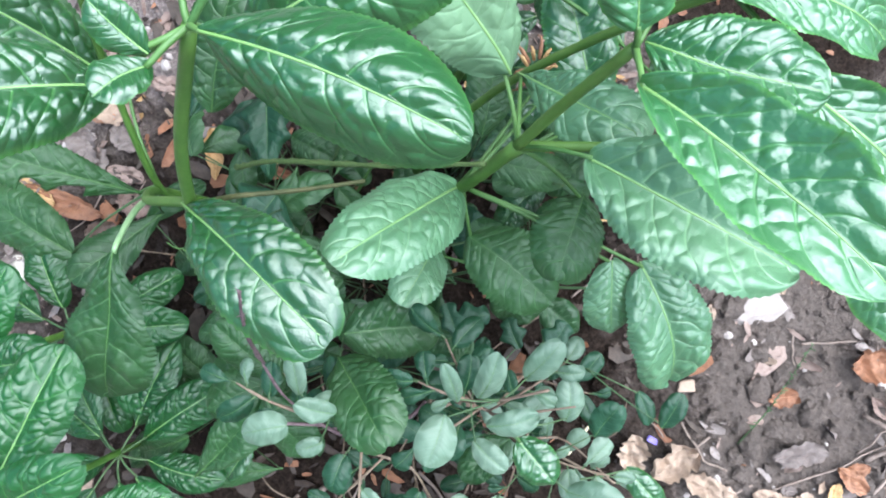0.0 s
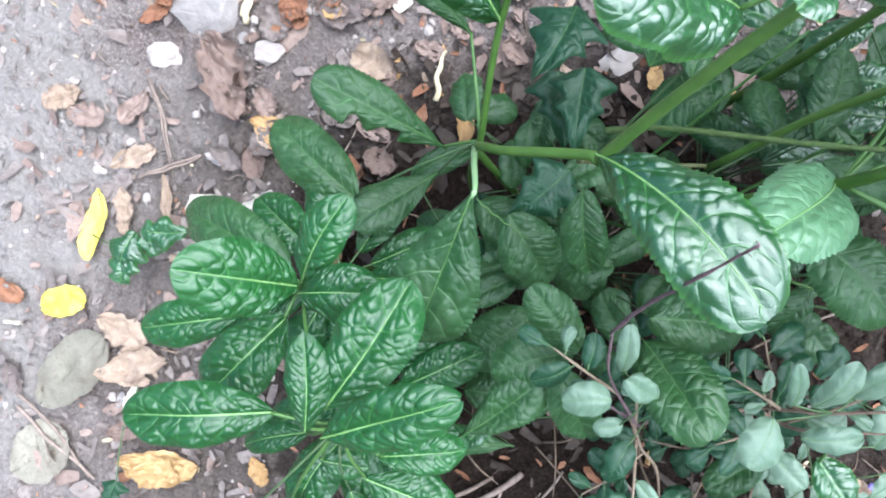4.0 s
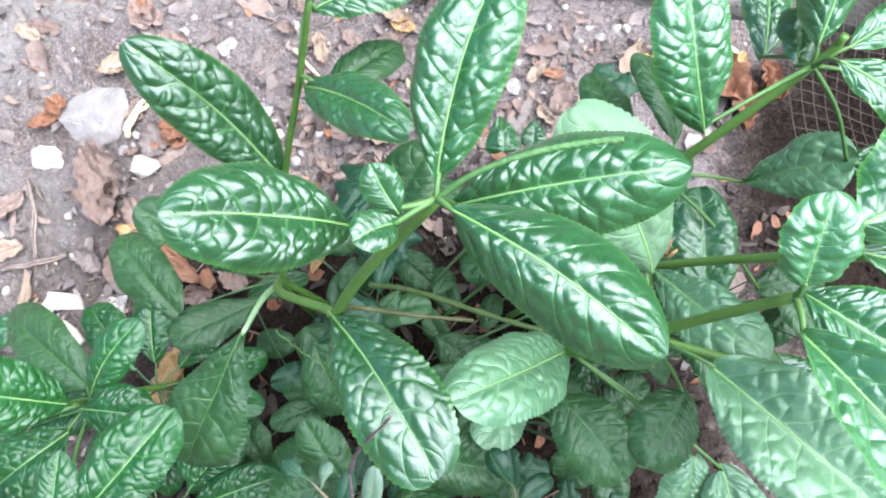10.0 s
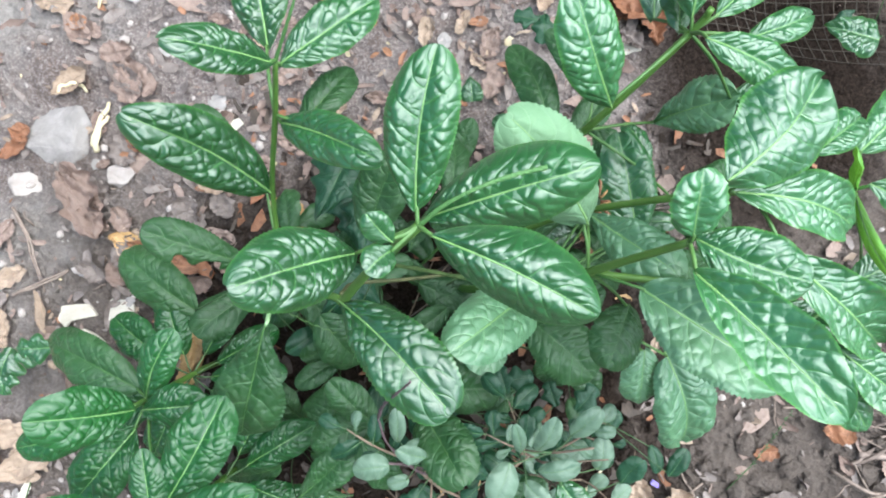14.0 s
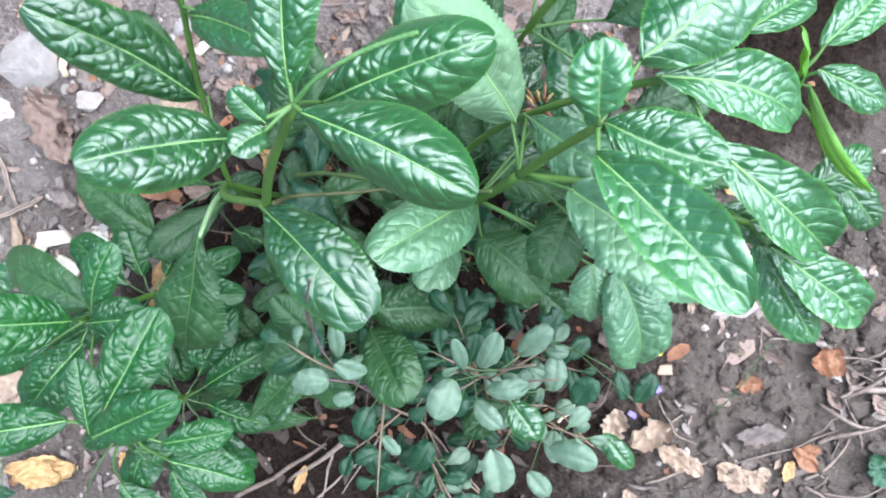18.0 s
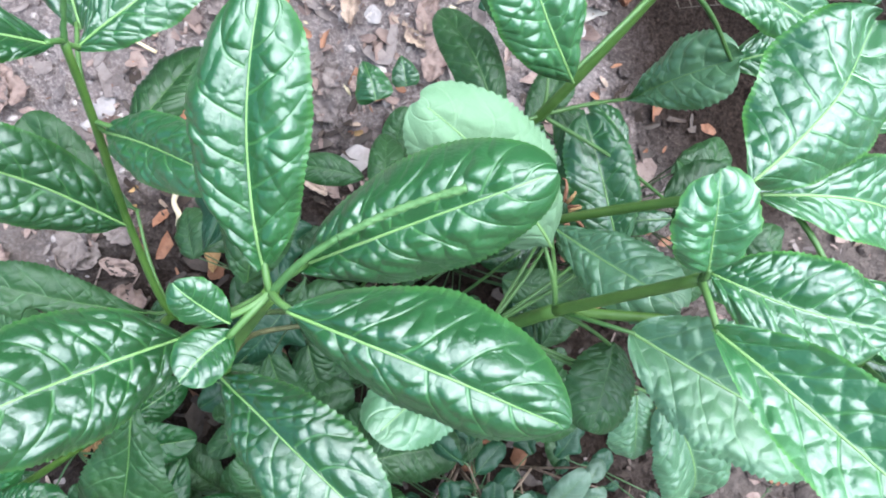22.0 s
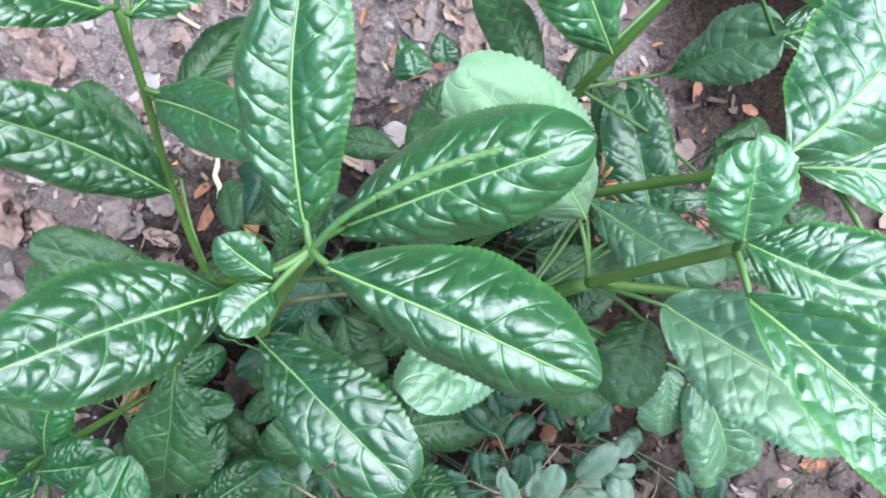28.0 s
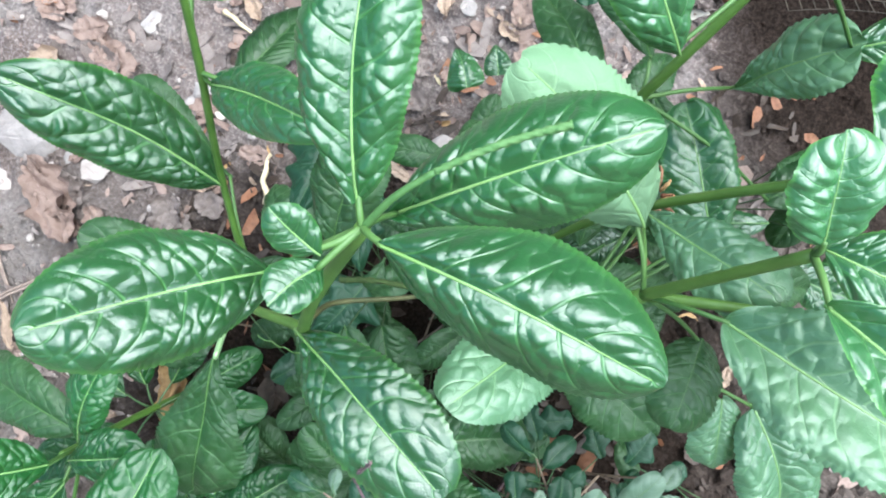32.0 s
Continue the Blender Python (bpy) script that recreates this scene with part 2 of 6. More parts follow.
def soil_material():
    m = Nodes("soil")
    c = m.coords()
    big = m.noise(5, 4, 0.6, c)
    mid = m.noise(35, 6, 0.7, c)
    fine = m.noise(320, 4, 0.7, c)
    v = m.add("TexVoronoi", Scale=110.0)
    m.link(c, v.inputs["Vector"])
    col = m.mix(m.ramp(big.outputs[0], [(0.35, (0, 0, 0)), (0.65, (1, 1, 1))]), (0.19, 0.153, 0.143), (0.31, 0.266, 0.256))
    col = m.mix(m.ramp(mid.outputs[0], [(0.38, (0, 0, 0)), (0.68, (0.85, 0.85, 0.85))]), col, (0.16, 0.115, 0.102))
    col = m.mix(m.ramp(fine.outputs[0], [(0.46, (0, 0, 0)), (0.68, (0.8, 0.8, 0.8))]), col, (0.46, 0.39, 0.37))
    # the trodden strip beside the bed and along the slab is dry and pale
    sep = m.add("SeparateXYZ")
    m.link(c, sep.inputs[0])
    # humus bed: the shade under the weeds is put into its colour
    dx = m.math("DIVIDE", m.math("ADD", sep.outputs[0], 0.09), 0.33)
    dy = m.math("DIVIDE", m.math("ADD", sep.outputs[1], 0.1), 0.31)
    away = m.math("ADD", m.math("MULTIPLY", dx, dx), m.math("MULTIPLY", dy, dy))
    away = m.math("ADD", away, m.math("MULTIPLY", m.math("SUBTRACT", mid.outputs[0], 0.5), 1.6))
    # a second patch towards the wire mesh: dark humus with deep shade painted in
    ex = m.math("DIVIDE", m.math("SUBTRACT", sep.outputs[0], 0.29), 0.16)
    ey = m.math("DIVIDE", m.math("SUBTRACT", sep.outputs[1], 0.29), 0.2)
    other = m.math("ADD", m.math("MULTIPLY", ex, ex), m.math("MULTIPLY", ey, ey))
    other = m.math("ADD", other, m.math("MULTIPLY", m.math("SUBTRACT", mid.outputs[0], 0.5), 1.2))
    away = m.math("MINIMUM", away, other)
    humus_shade = m.ramp(away, [(0.45, (0.97, 0.97, 0.97)), (0.8, (0.65, 0.65, 0.65)), (1.2, (0, 0, 0))])
    path = m.math("ADD", m.math("SUBTRACT", -0.46, sep.outputs[0]), m.math("MULTIPLY", m.math("SUBTRACT", big.outputs[0], 0.5), 0.7))
    dist = m.add("VectorMath")
    dist.operation = "LENGTH"
    m.link(c, dist.inputs[0])
    around = m.ramp(m.math("ADD", dist.outputs["Value"], m.math("MULTIPLY", m.math("SUBTRACT", big.outputs[0], 0.5), 0.8)), [(0.75, (1, 1, 1)), (1.0, (0.15, 0.15, 0.15))])
    col = m.mix(m.math("MULTIPLY", around, m.ramp(path, [(0.0, (0, 0, 0)), (0.16, (0.75, 0.75, 0.75))])), col, m.mix(fine.outputs[0], (0.31, 0.276, 0.258), (0.43, 0.39, 0.368)))
    # near-black humus tone that carries the painted shade
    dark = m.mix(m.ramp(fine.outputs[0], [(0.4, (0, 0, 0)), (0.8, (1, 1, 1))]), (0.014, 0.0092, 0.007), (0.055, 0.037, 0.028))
    # the ground beyond the shrub is a darker brown
    brown_right = m.math("ADD", m.math("SUBTRACT", sep.outputs[0], m.math("MULTIPLY", sep.outputs[1], 0.1)), m.math("MULTIPLY", m.math("SUBTRACT", mid.outputs[0], 0.5), 0.25))
    col = m.mix(m.math("MULTIPLY", around, m.ramp(brown_right, [(0.12, (0, 0, 0)), (0.26, (0.75, 0.75, 0.75))])), col, m.mix(fine.outputs[0], (0.06, 0.044, 0.037), (0.18, 0.146, 0.128)))
    # browner, darker earth lies along the near side of the weeds
    brown_near = m.math("ADD", sep.outputs[1], m.math("MULTIPLY", m.math("SUBTRACT", big.outputs[0], 0.5), 0.25))
    side = m.math("ADD", sep.outputs[0], m.math("MULTIPLY", m.math("SUBTRACT", mid.outputs[0], 0.5), 0.2))
    side = m.math("MULTIPLY", around, m.ramp(m.math("ADD", side, 1.0), [(0.42, (0, 0, 0)), (0.56, (1, 1, 1))]))
    col = m.mix(m.math("MULTIPLY", side, m.ramp(m.math("ADD", brown_near, 0.5), [(0.55, (0.9, 0.9, 0.9)), (0.72, (0, 0, 0))])), col, m.mix(fine.outputs[0], (0.085, 0.064, 0.054), (0.2, 0.165, 0.147)))
    col = m.mix(humus_shade, col, dark)
    grain = m.noise(900, 3, 0.7, c)
    h = m.math("ADD", m.math("MULTIPLY", mid.outputs[0], 0.7), m.math("ADD", m.math("MULTIPLY", fine.outputs[0], 0.7), m.math("MULTIPLY", v.outputs["Distance"], 0.7)))
    m.bump(m.math("ADD", h, m.math("MULTIPLY", grain.outputs[0], 0.2)), 1.0, 0.011)
    return m.done(col, 0.95, 0.06)


def concrete_material(name, earth_shade=True):
    m = Nodes(name)
    c = m.coords()
    big = m.noise(2.2, 5, 0.65, c)
    mid = m.noise(14, 6, 0.7, c)
    fine = m.noise(160, 4, 0.7, c)
    col = m.mix(m.ramp(big.outputs[0], [(0.35, (0, 0, 0)), (0.65, (1, 1, 1))]), (0.2, 0.191, 0.178), (0.305, 0.295, 0.278))
    col = m.mix(m.ramp(mid.outputs[0], [(0.45, (0, 0, 0)), (0.75, (0.7, 0.7, 0.7))]), col, (0.165, 0.16, 0.145))
    speck = m.noise(55, 6, 0.75, c)
    col = m.mix(m.ramp(speck.outputs[0], [(0.5, (0, 0, 0)), (0.66, (0.75, 0.75, 0.75))]), col, (0.175, 0.165, 0.147))
    col = m.mix(m.ramp(fine.outputs[0], [(0.55, (0, 0, 0)), (0.8, (0.4, 0.4, 0.4))]), col, (0.42, 0.415, 0.4))
    sep = m.add("SeparateXYZ")
    m.link(c, sep.inputs[0])
    if earth_shade:
        # earth splashed over the crumbled front edge, and broad grey water stains
        splash = m.math("ADD", sep.outputs[1], m.math("MULTIPLY", m.math("SUBTRACT", mid.outputs[0], 0.5), 0.16))
        col = m.mix(m.ramp(splash, [(0.0, (0.8, 0.8, 0.8)), (0.05, (0, 0, 0))]), col, (0.17, 0.145, 0.125))
    broad = m.noise(7, 4, 0.65, c)
    col = m.mix(m.ramp(broad.outputs[0], [(0.48, (0, 0, 0)), (0.7, (0.55, 0.55, 0.55))]), col, (0.17, 0.168, 0.155))
    if earth_shade:
        # dark earth and moss under the wire mesh, with deep shade painted in
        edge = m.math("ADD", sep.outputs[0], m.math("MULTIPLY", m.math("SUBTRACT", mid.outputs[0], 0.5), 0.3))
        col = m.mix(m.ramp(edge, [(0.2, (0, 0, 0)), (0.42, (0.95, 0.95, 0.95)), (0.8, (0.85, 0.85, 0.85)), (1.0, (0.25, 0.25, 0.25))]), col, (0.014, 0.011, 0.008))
    m.bump(m.math("ADD", m.math("ADD", mid.outputs[0], m.math("MULTIPLY", speck.outputs[0], 0.7)), m.math("MULTIPLY", fine.outputs[0], 0.3)), 1.0, 0.008)
    return m.done(col, 0.9, 0.25)


SOIL = soil_material()
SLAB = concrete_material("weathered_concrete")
WALL = concrete_material("grey_plaster", False)


# ---------- mesh helpers ----------
def mesh_of(name, verts, faces, material, uv=None, smooth=True, net=None):
    me = bpy.data.meshes.new(name)
    me.from_pydata([tuple(v) for v in verts], [], [tuple(f) for f in faces])
    for title, values in (("UVMap", uv), ("net", net)):
        if values is not None:
            layer = me.uv_layers.new(name=title)
            idx = np.empty(len(me.loops), dtype=np.int32)
            me.loops.foreach_get("vertex_index", idx)
            layer.data.foreach_set("uv", np.asarray(values, dtype=np.float32)[idx].ravel())
    if smooth:
        me.polygons.foreach_set("use_smooth", [True] * len(me.polygons))
    me.materials.append(material)
    me.update()
    return me


def part(name, mesh, parent, where=None, label=""):
    ob = new(name, mesh)
    ob.parent = parent
    if where is not None:
        ob.matrix_basis = where
    return tagged(ob, label)


def grid_faces(nu, nv):
    i = np.arange(nu - 1)[:, None] * nv + np.arange(nv - 1)[None, :]
    i = i.ravel()
    return np.stack([i, i + nv, i + nv + 1, i + 1], 1)


def smooth_path(points, steps=6):
    """Catmull-Rom through the points."""
    p = [Vector(q) for q in points]
    p = [p[0] * 2 - p[1]] + p + [p[-1] * 2 - p[-2]]
    out = []
    for a, b, c, d in zip(p, p[1:], p[2:], p[3:]):
        for k in range(steps):
            t = k / steps
            out.append(0.5 * (2 * b + (c - a) * t + (2 * a - 5 * b + 4 * c - d) * t * t + (3 * b - a - 3 * c + d) * t ** 3))
    out.append(p[-2])
    return out


def tube(points, r0, r1, sides=8, steps=6, bumps=0.0, knots=0.0):
    """Verts and faces of a tapered tube. bumps: scaly relief; knots: swellings."""
    line = smooth_path(points, steps)
    verts, faces, n = [], [], len(line)
    ref = Vector((0.31, 0.2, 0.93))
    for i, c in enumerate(line):
        d = (line[min(i + 1, n - 1)] - line[max(i - 1, 0)]).normalized()
        s = d.cross(ref)
        s = s.normalized() if s.length > 1e-4 else d.orthogonal().normalized()
        b = d.cross(s)
        k = i / (n - 1)
        r = r0 + (r1 - r0) * k
        r *= 1 + knots * noise.noise(c * 90)
        for j in range(sides):
            a = 2 * math.pi * j / sides
            rr = r * (1 + bumps * math.sin(a * 3 + i * 2.1) * (1 if i % 2 else -0.6))
            verts.append(c + (s * math.cos(a) + b * math.sin(a)) * rr)
    for i in range(n - 1):
        for j in range(sides):
            a, b = i * sides + j, i * sides + (j + 1) % sides
            faces.append((a, b, b + sides, a + sides))
    faces.append(tuple(range(sides))[::-1])
    faces.append(tuple(range((n - 1) * sides, n * sides)))
    return verts, faces


PROFILE = {  # growth and taper of the blade's half width along its length
    "ell": (0.74, 0.56), "ova": (0.55, 0.46), "spa": (1.25, 0.5), "rnd": (0.42, 0.42), "obo": (0.95, 0.42), "lob": (0.6, 0.5), "hrt": (0.22, 0.75), "ivy": (0.3, 0.8),
}


def field(x, y, table):
    """Smooth random field over the plane, about -1 to 1, from a square table of numbers."""
    n = len(table)
    i, j = np.floor(x).astype(int), np.floor(y).astype(int)
    fx, fy = x - i, y - j
    fx, fy = fx * fx * (3 - 2 * fx), fy * fy * (3 - 2 * fy)
    i, j = i % n, j % n
    k, l = (i + 1) % n, (j + 1) % n
    return (table[i, j] * (1 - fx) + table[k, j] * fx) * (1 - fy) + (table[i, l] * (1 - fx) + table[k, l] * fx) * fy


def cells(x, y, table, free=0.75):
    """Uneven cells over the plane: distance to the nearest edge, the cell's own number, and the offset from its centre."""
    n = len(table)
    i, j = np.floor(x).astype(int), np.floor(y).astype(int)
    f1 = np.full(x.shape, 9.0)
    f2 = np.full(x.shape, 9.0)
    own, ox, oy = np.zeros(x.shape), np.zeros(x.shape), np.zeros(x.shape)
    for di in (-1, 0, 1):
        for dj in (-1, 0, 1):
            p, q = (i + di) % n, (j + dj) % n
            dx = x - (i + di + 0.5 + 0.5 * free * table[p, q])
            dy = y - (j + dj + 0.5 + 0.5 * free * table[q, (p + 7) % n])
            d = np.hypot(dx, dy)
            near = d < f1
            f2 = np.where(near, f1, np.minimum(f2, d))
            own, ox, oy = np.where(near, table[(p + 3) % n, (q + 11) % n], own), np.where(near, dx, ox), np.where(near, dy, oy)
            f1 = np.where(near, d, f1)
    return f2 - f1, own, ox, oy


def blade(length, width, shape, bend=0.07, fold=0.1, quilt=1.0, curl=-0.3, teeth=20, bite=0.05, seed=0, torn=0.0, droop=0.0):
    """Blade along +x from its base, upper face to +z: verts, faces, vein coordinates, net coordinates and the midrib's line."""
    nu, nv = (151, 41) if length > 0.045 else (61, 21)
    a, b = PROFILE[shape]
    peak = (a / (a + b)) ** a * (b / (a + b)) ** b
    rs = np.random.RandomState(seed)
    table = rs.uniform(-1, 1, (32, 32))
    ph = rs.uniform(0, 6.28, 4)
    skew = rs.uniform(-0.05, 0.05)
    u = np.repeat(np.linspace(0, 1, nu)[:, None], nv, 1)
    v = np.repeat(np.linspace(-1, 1, nv)[None, :], nu, 0)
    s = np.abs(v)
    uu = 0.004 + 0.992 * u
    w = 0.5 * width * (uu ** a * (1 - uu) ** b) / peak
    if shape == "lob":
        w = w * (1 + 0.28 * np.cos(u * 12.5 + 0.6))
    if shape == "ivy":
        # a broad pair of side lobes, a smaller pair and a pointed tip
        w = w * (0.62 + 0.55 * np.exp(-((u - 0.2) / 0.1) ** 2) + 0.3 * np.exp(-((u - 0.5) / 0.07) ** 2))
    w = w * (1 + 0.035 * field(u * 4 + ph[0], v * 0 + (v > 0) * 3, table))
    w = np.maximum(w, np.where(u < 0.5, 0.0012, 0.0004))
    zc = length * bend * (4 * u * (1 - u) - 0.9 * u ** 3) - length * droop * np.maximum(0, u - 0.45) ** 2
    yc = skew * length * np.sin(math.pi * u)
    y = np.sign(v) * s ** 0.9 * w
    if teeth:
        # small rounded teeth that lean towards the tip
        saw = (u * teeth + ph[2] / 6.28 + 0.15 * table[:1, :1]) % 1.0
        saw = np.where(saw < 0.7, saw / 0.7, (1 - saw) / 0.3) ** 0.8
        y = y * (1 + bite * (saw - 0.6) * s ** 10 * np.minimum(1, u * 5))
    if torn:
        gap = np.maximum(0, field(u * 9, u * 0 + 2.0, table) + 0.55) * np.maximum(0, v - 0.3)
        y = y * np.where((v > 0.35) & (u > 0.35) & (u < 0.72), 1 - torn * gap, 1)
    px, py = length * u * 1000, y * 1000
    warp = field(px / 13 + 5, py / 13 + 9, table)
    q = VEINS * u - 1.35 * s ** 1.15 + np.where(v > 0, 0.5, 0.0) + 0.2 * warp
    # the blade puffs up between its side veins, and again within the finer net between them, into uneven cushions
    sec = np.abs((q + 0.5) % 1.0 - 0.5) * 2
    panel = 1 - (1 - sec) ** 3
    half = max(width * 0.5, 0.004) * 1000
    angle = math.atan2(half, 1.35 * length * 1000 / VEINS)
    grain = (px * math.cos(angle) + np.abs(py) * math.sin(angle)) / CUSHION
    net, own, ox, oy = cells(q * 1.2 + np.where(v > 0, 9, 0), grain + 0.4 * warp, table)
    puff = 1 - (1 - np.clip(net * 1.1, 0, 1)) ** 2.1
    tilt = ox * field(own * 40, own * 0, table) + oy * field(own * 40, own * 0 + 3, table)
    cushion = (0.3 + 0.5 * puff * (1 + 0.5 * own)) * (0.5 + 0.5 * panel) + 0.35 * tilt * puff
    room = np.minimum(1, s * 5) * (1 - 0.45 * s ** 6) * np.minimum(1, 7 * u) * np.minimum(1, 7 * (1 - u))
    fine = field(px / 2.6, py / 2.6, table) + 0.4 * field(px / 1.2, py / 1.2, table)
    wave = field(u * 2.2 + 3, v * 1.2 + 5, table)
    amp = quilt * RELIEF * min(max(width, 0.012), 0.042)
    z = zc + amp * room * (cushion + 0.085 * fine) + fold * np.abs(y) + width * 0.09 * wave
    z = z + curl * w * s ** 2.5 + 0.04 * width * np.sin(u * 19 + ph[1] + np.where(v > 0, 2, 0)) * s ** 3
    verts = np.stack([length * u, y + yc, z], -1).reshape(-1, 3)
    veins = np.stack([q, s], -1).reshape(-1, 2)
    mesh = np.stack([net, own], -1).reshape(-1, 2)
    rib = [Vector(p) for p in verts[nv // 2::nv]]
    return verts.tolist(), grid_faces(nu, nv), veins, mesh, rib


COUNT = [0]


def leaf(plant, base, tip, width, shape="ell", skin="green", roll=0, bend=0.07, fold=0.22, quilt=1.0, curl=-0.4, node=None, torn=0.0, droop=0.0, rib=True, label=""):
    """One leaf of a plant from its base to its tip, with its midrib and, where node is given, its stalk."""
    COUNT[0] += 1
    root = Vector(plant.location)
    base, tip = Vector(base), Vector(tip)
    ax = (tip - base)
    length = ax.length
    ax.normalize()
    up = Vector((0, 0, 1)) - ax * ax.z
    up = up.normalized() if up.length > 0.05 else Vector((0, 1, 0))
    up = Matrix.Rotation(radians(roll), 3, ax) @ up
    m = Matrix((ax, up.cross(ax), up)).transposed().to_4x4()
    m.translation = base - root
    quilt *= {'gray': 0.3, 'blue': 0.4, 'matte': 0.6, 'light': 0.8, 'sage': 0.5}.get(skin, 1.0)
    teeth = {"ell": length / 0.0021, "ova": length / 0.003, "spa": length / 0.0035, "rnd": length / 0.003, "obo": length / 0.0034, "lob": 0, "hrt": 0, "ivy": 0}[shape]
    if skin == "gray":
        teeth = 0
    v, f, uv, net, line = blade(length, width, shape, bend, fold, quilt, curl, teeth, 0.035 if shape == "ell" else 0.06, COUNT[0], torn, droop)
    ob = part("leaf", mesh_of("leaf", v, f, LEAF[skin], uv, net=net), plant, m, label)
    if rib:
        r = max(0.00035, min(0.0008, length * 0.0078))
        r *= 0.6 if skin in ("gray", "blue", "matte") else 1.0
        v, f = tube([p + Vector((0, 0, 0.0001)) for p in line[::len(line) // 16]], r, r * 0.25, 6, 3)
        part("midrib", mesh_of("midrib", v, f, RIB if skin in ("green", "light", "sage", "gloss", "deep") else STALK), ob)
    low = node == "root"
    if low:
        node = root + Vector((0.006 * math.cos(COUNT[0]), 0.006 * math.sin(COUNT[0]), 0.0))
    if node is not None:
        node = Vector(node)
        mid = node + (base - node) * 0.5 + Vector((0, 0, 0.12 * (base - node).length))
        fine = 0.55 if low else 0.45 if skin in ("gray", "blue") else 0.7 if base.z < 0.16 else 1.0
        v, f = tube([node - root, mid - root, base - root + ax * 0.002], 0.0013 * fine, 0.001 * fine, 6, 5)
        # low stalks take the copy darkened for shade
        part("leaf_stalk", mesh_of("leaf_stalk", v, f, STALK if fine == 1.0 else DIM), plant)
    return ob


def plant_root(name, where, label, category="plant", group=""):
    ob = new(name)
    ob.location = where
    ob.empty_display_size = 0.02
    return tagged(ob, label, category, group)


def nearest(roots, p):
    return min(roots, key=lambda o: (Vector(o.location) - Vector((p[0], p[1], 0))).length)


def stem(plant, points, r0, r1, material=None, name="stem", **kw):
    root = Vector(plant.location)
    v, f = tube([Vector(p) - root for p in points], r0, r1, **kw)
    return part(name, mesh_of(name, v, f, material or STEM), plant)


# ---------- the setting ----------
def relief(x, y):
    p = Vector((x, y, 0))
    near = math.exp(-(x * x + y * y) / 4)
    h = 0.010 * noise.noise(p * 5) + near * (0.006 * noise.noise(p * 22) + 0.0035 * noise.noise(p * 60) + 0.0026 * noise.noise(p * 130) + 0.0022 * abs(noise.noise(p * 210)))
    return h


def axis(lo, hi, step, far):
    inner = list(np.arange(lo, hi + 1e-6, step))
    out, d = [], step
    a = lo
    left, right = [], []
    while a > -far:
        d *= 1.5
        a -= d
        left.append(a)
    a, d = hi, step
    while a < far:
        d *= 1.5
        a += d
        right.append(a)
    return left[::-1] + inner + right


def build_ground():
    xs, ys = axis(-0.85, 0.6, 0.0034, 200), axis(-0.5, 0.44, 0.0034, 200)
    verts = [(x, y, relief(x, y)) for x in xs for y in ys]
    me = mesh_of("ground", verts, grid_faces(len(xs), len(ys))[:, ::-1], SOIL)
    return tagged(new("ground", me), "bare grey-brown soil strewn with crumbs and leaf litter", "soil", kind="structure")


def wall_sheet(name, x0, x1, depth, height, label, seed):
    """A thick upright wall along x with an uneven plastered face towards -y, built about its own origin."""
    nx, nz = 220, 70
    verts = []
    for i in range(nx):
        x = x0 + (x1 - x0) * i / (nx - 1)
        for j in range(nz):
            z = -0.05 + (height + 0.05) * (j / (nz - 1)) ** 1.8
            rag = 0.5 + noise.noise(Vector((x * 9, seed, 3))) + 0.6 * noise.noise(Vector((x * 31, seed, 3)))
            foot = 0.016 * math.exp(-(z / 0.03) ** 4) * rag + 0.006 * (1 if z < 0.07 + 0.02 * noise.noise(Vector((x * 6, seed, 8))) else 0)
            verts.append((x, -foot + 0.006 * noise.noise(Vector((x * 4, z * 4, seed))) + 0.003 * noise.noise(Vector((x * 25, z * 25, seed))), z))
    faces = [tuple(f) for f in grid_faces(nx, nz)[:, ::-1]]
    k = len(verts)
    for x, z in ((x0, -0.05), (x1, -0.05), (x1, height), (x0, height)):
        verts.append((x, depth, z))
    lo = [i * nz for i in range(nx)]
    hi = [i * nz + nz - 1 for i in range(nx)]
    faces += [tuple(hi + [k + 2, k + 3]), tuple(lo[::-1] + [k, k + 1]), (k + 1, k, k + 3, k + 2)]
    faces += [tuple(list(range(nz)) + [k + 3, k]), tuple(list(range((nx - 1) * nz, nx * nz))[::-1] + [k + 1, k + 2])]
    return tagged(new(name, mesh_of(name, verts, faces, WALL)), label, "wall", kind="structure")


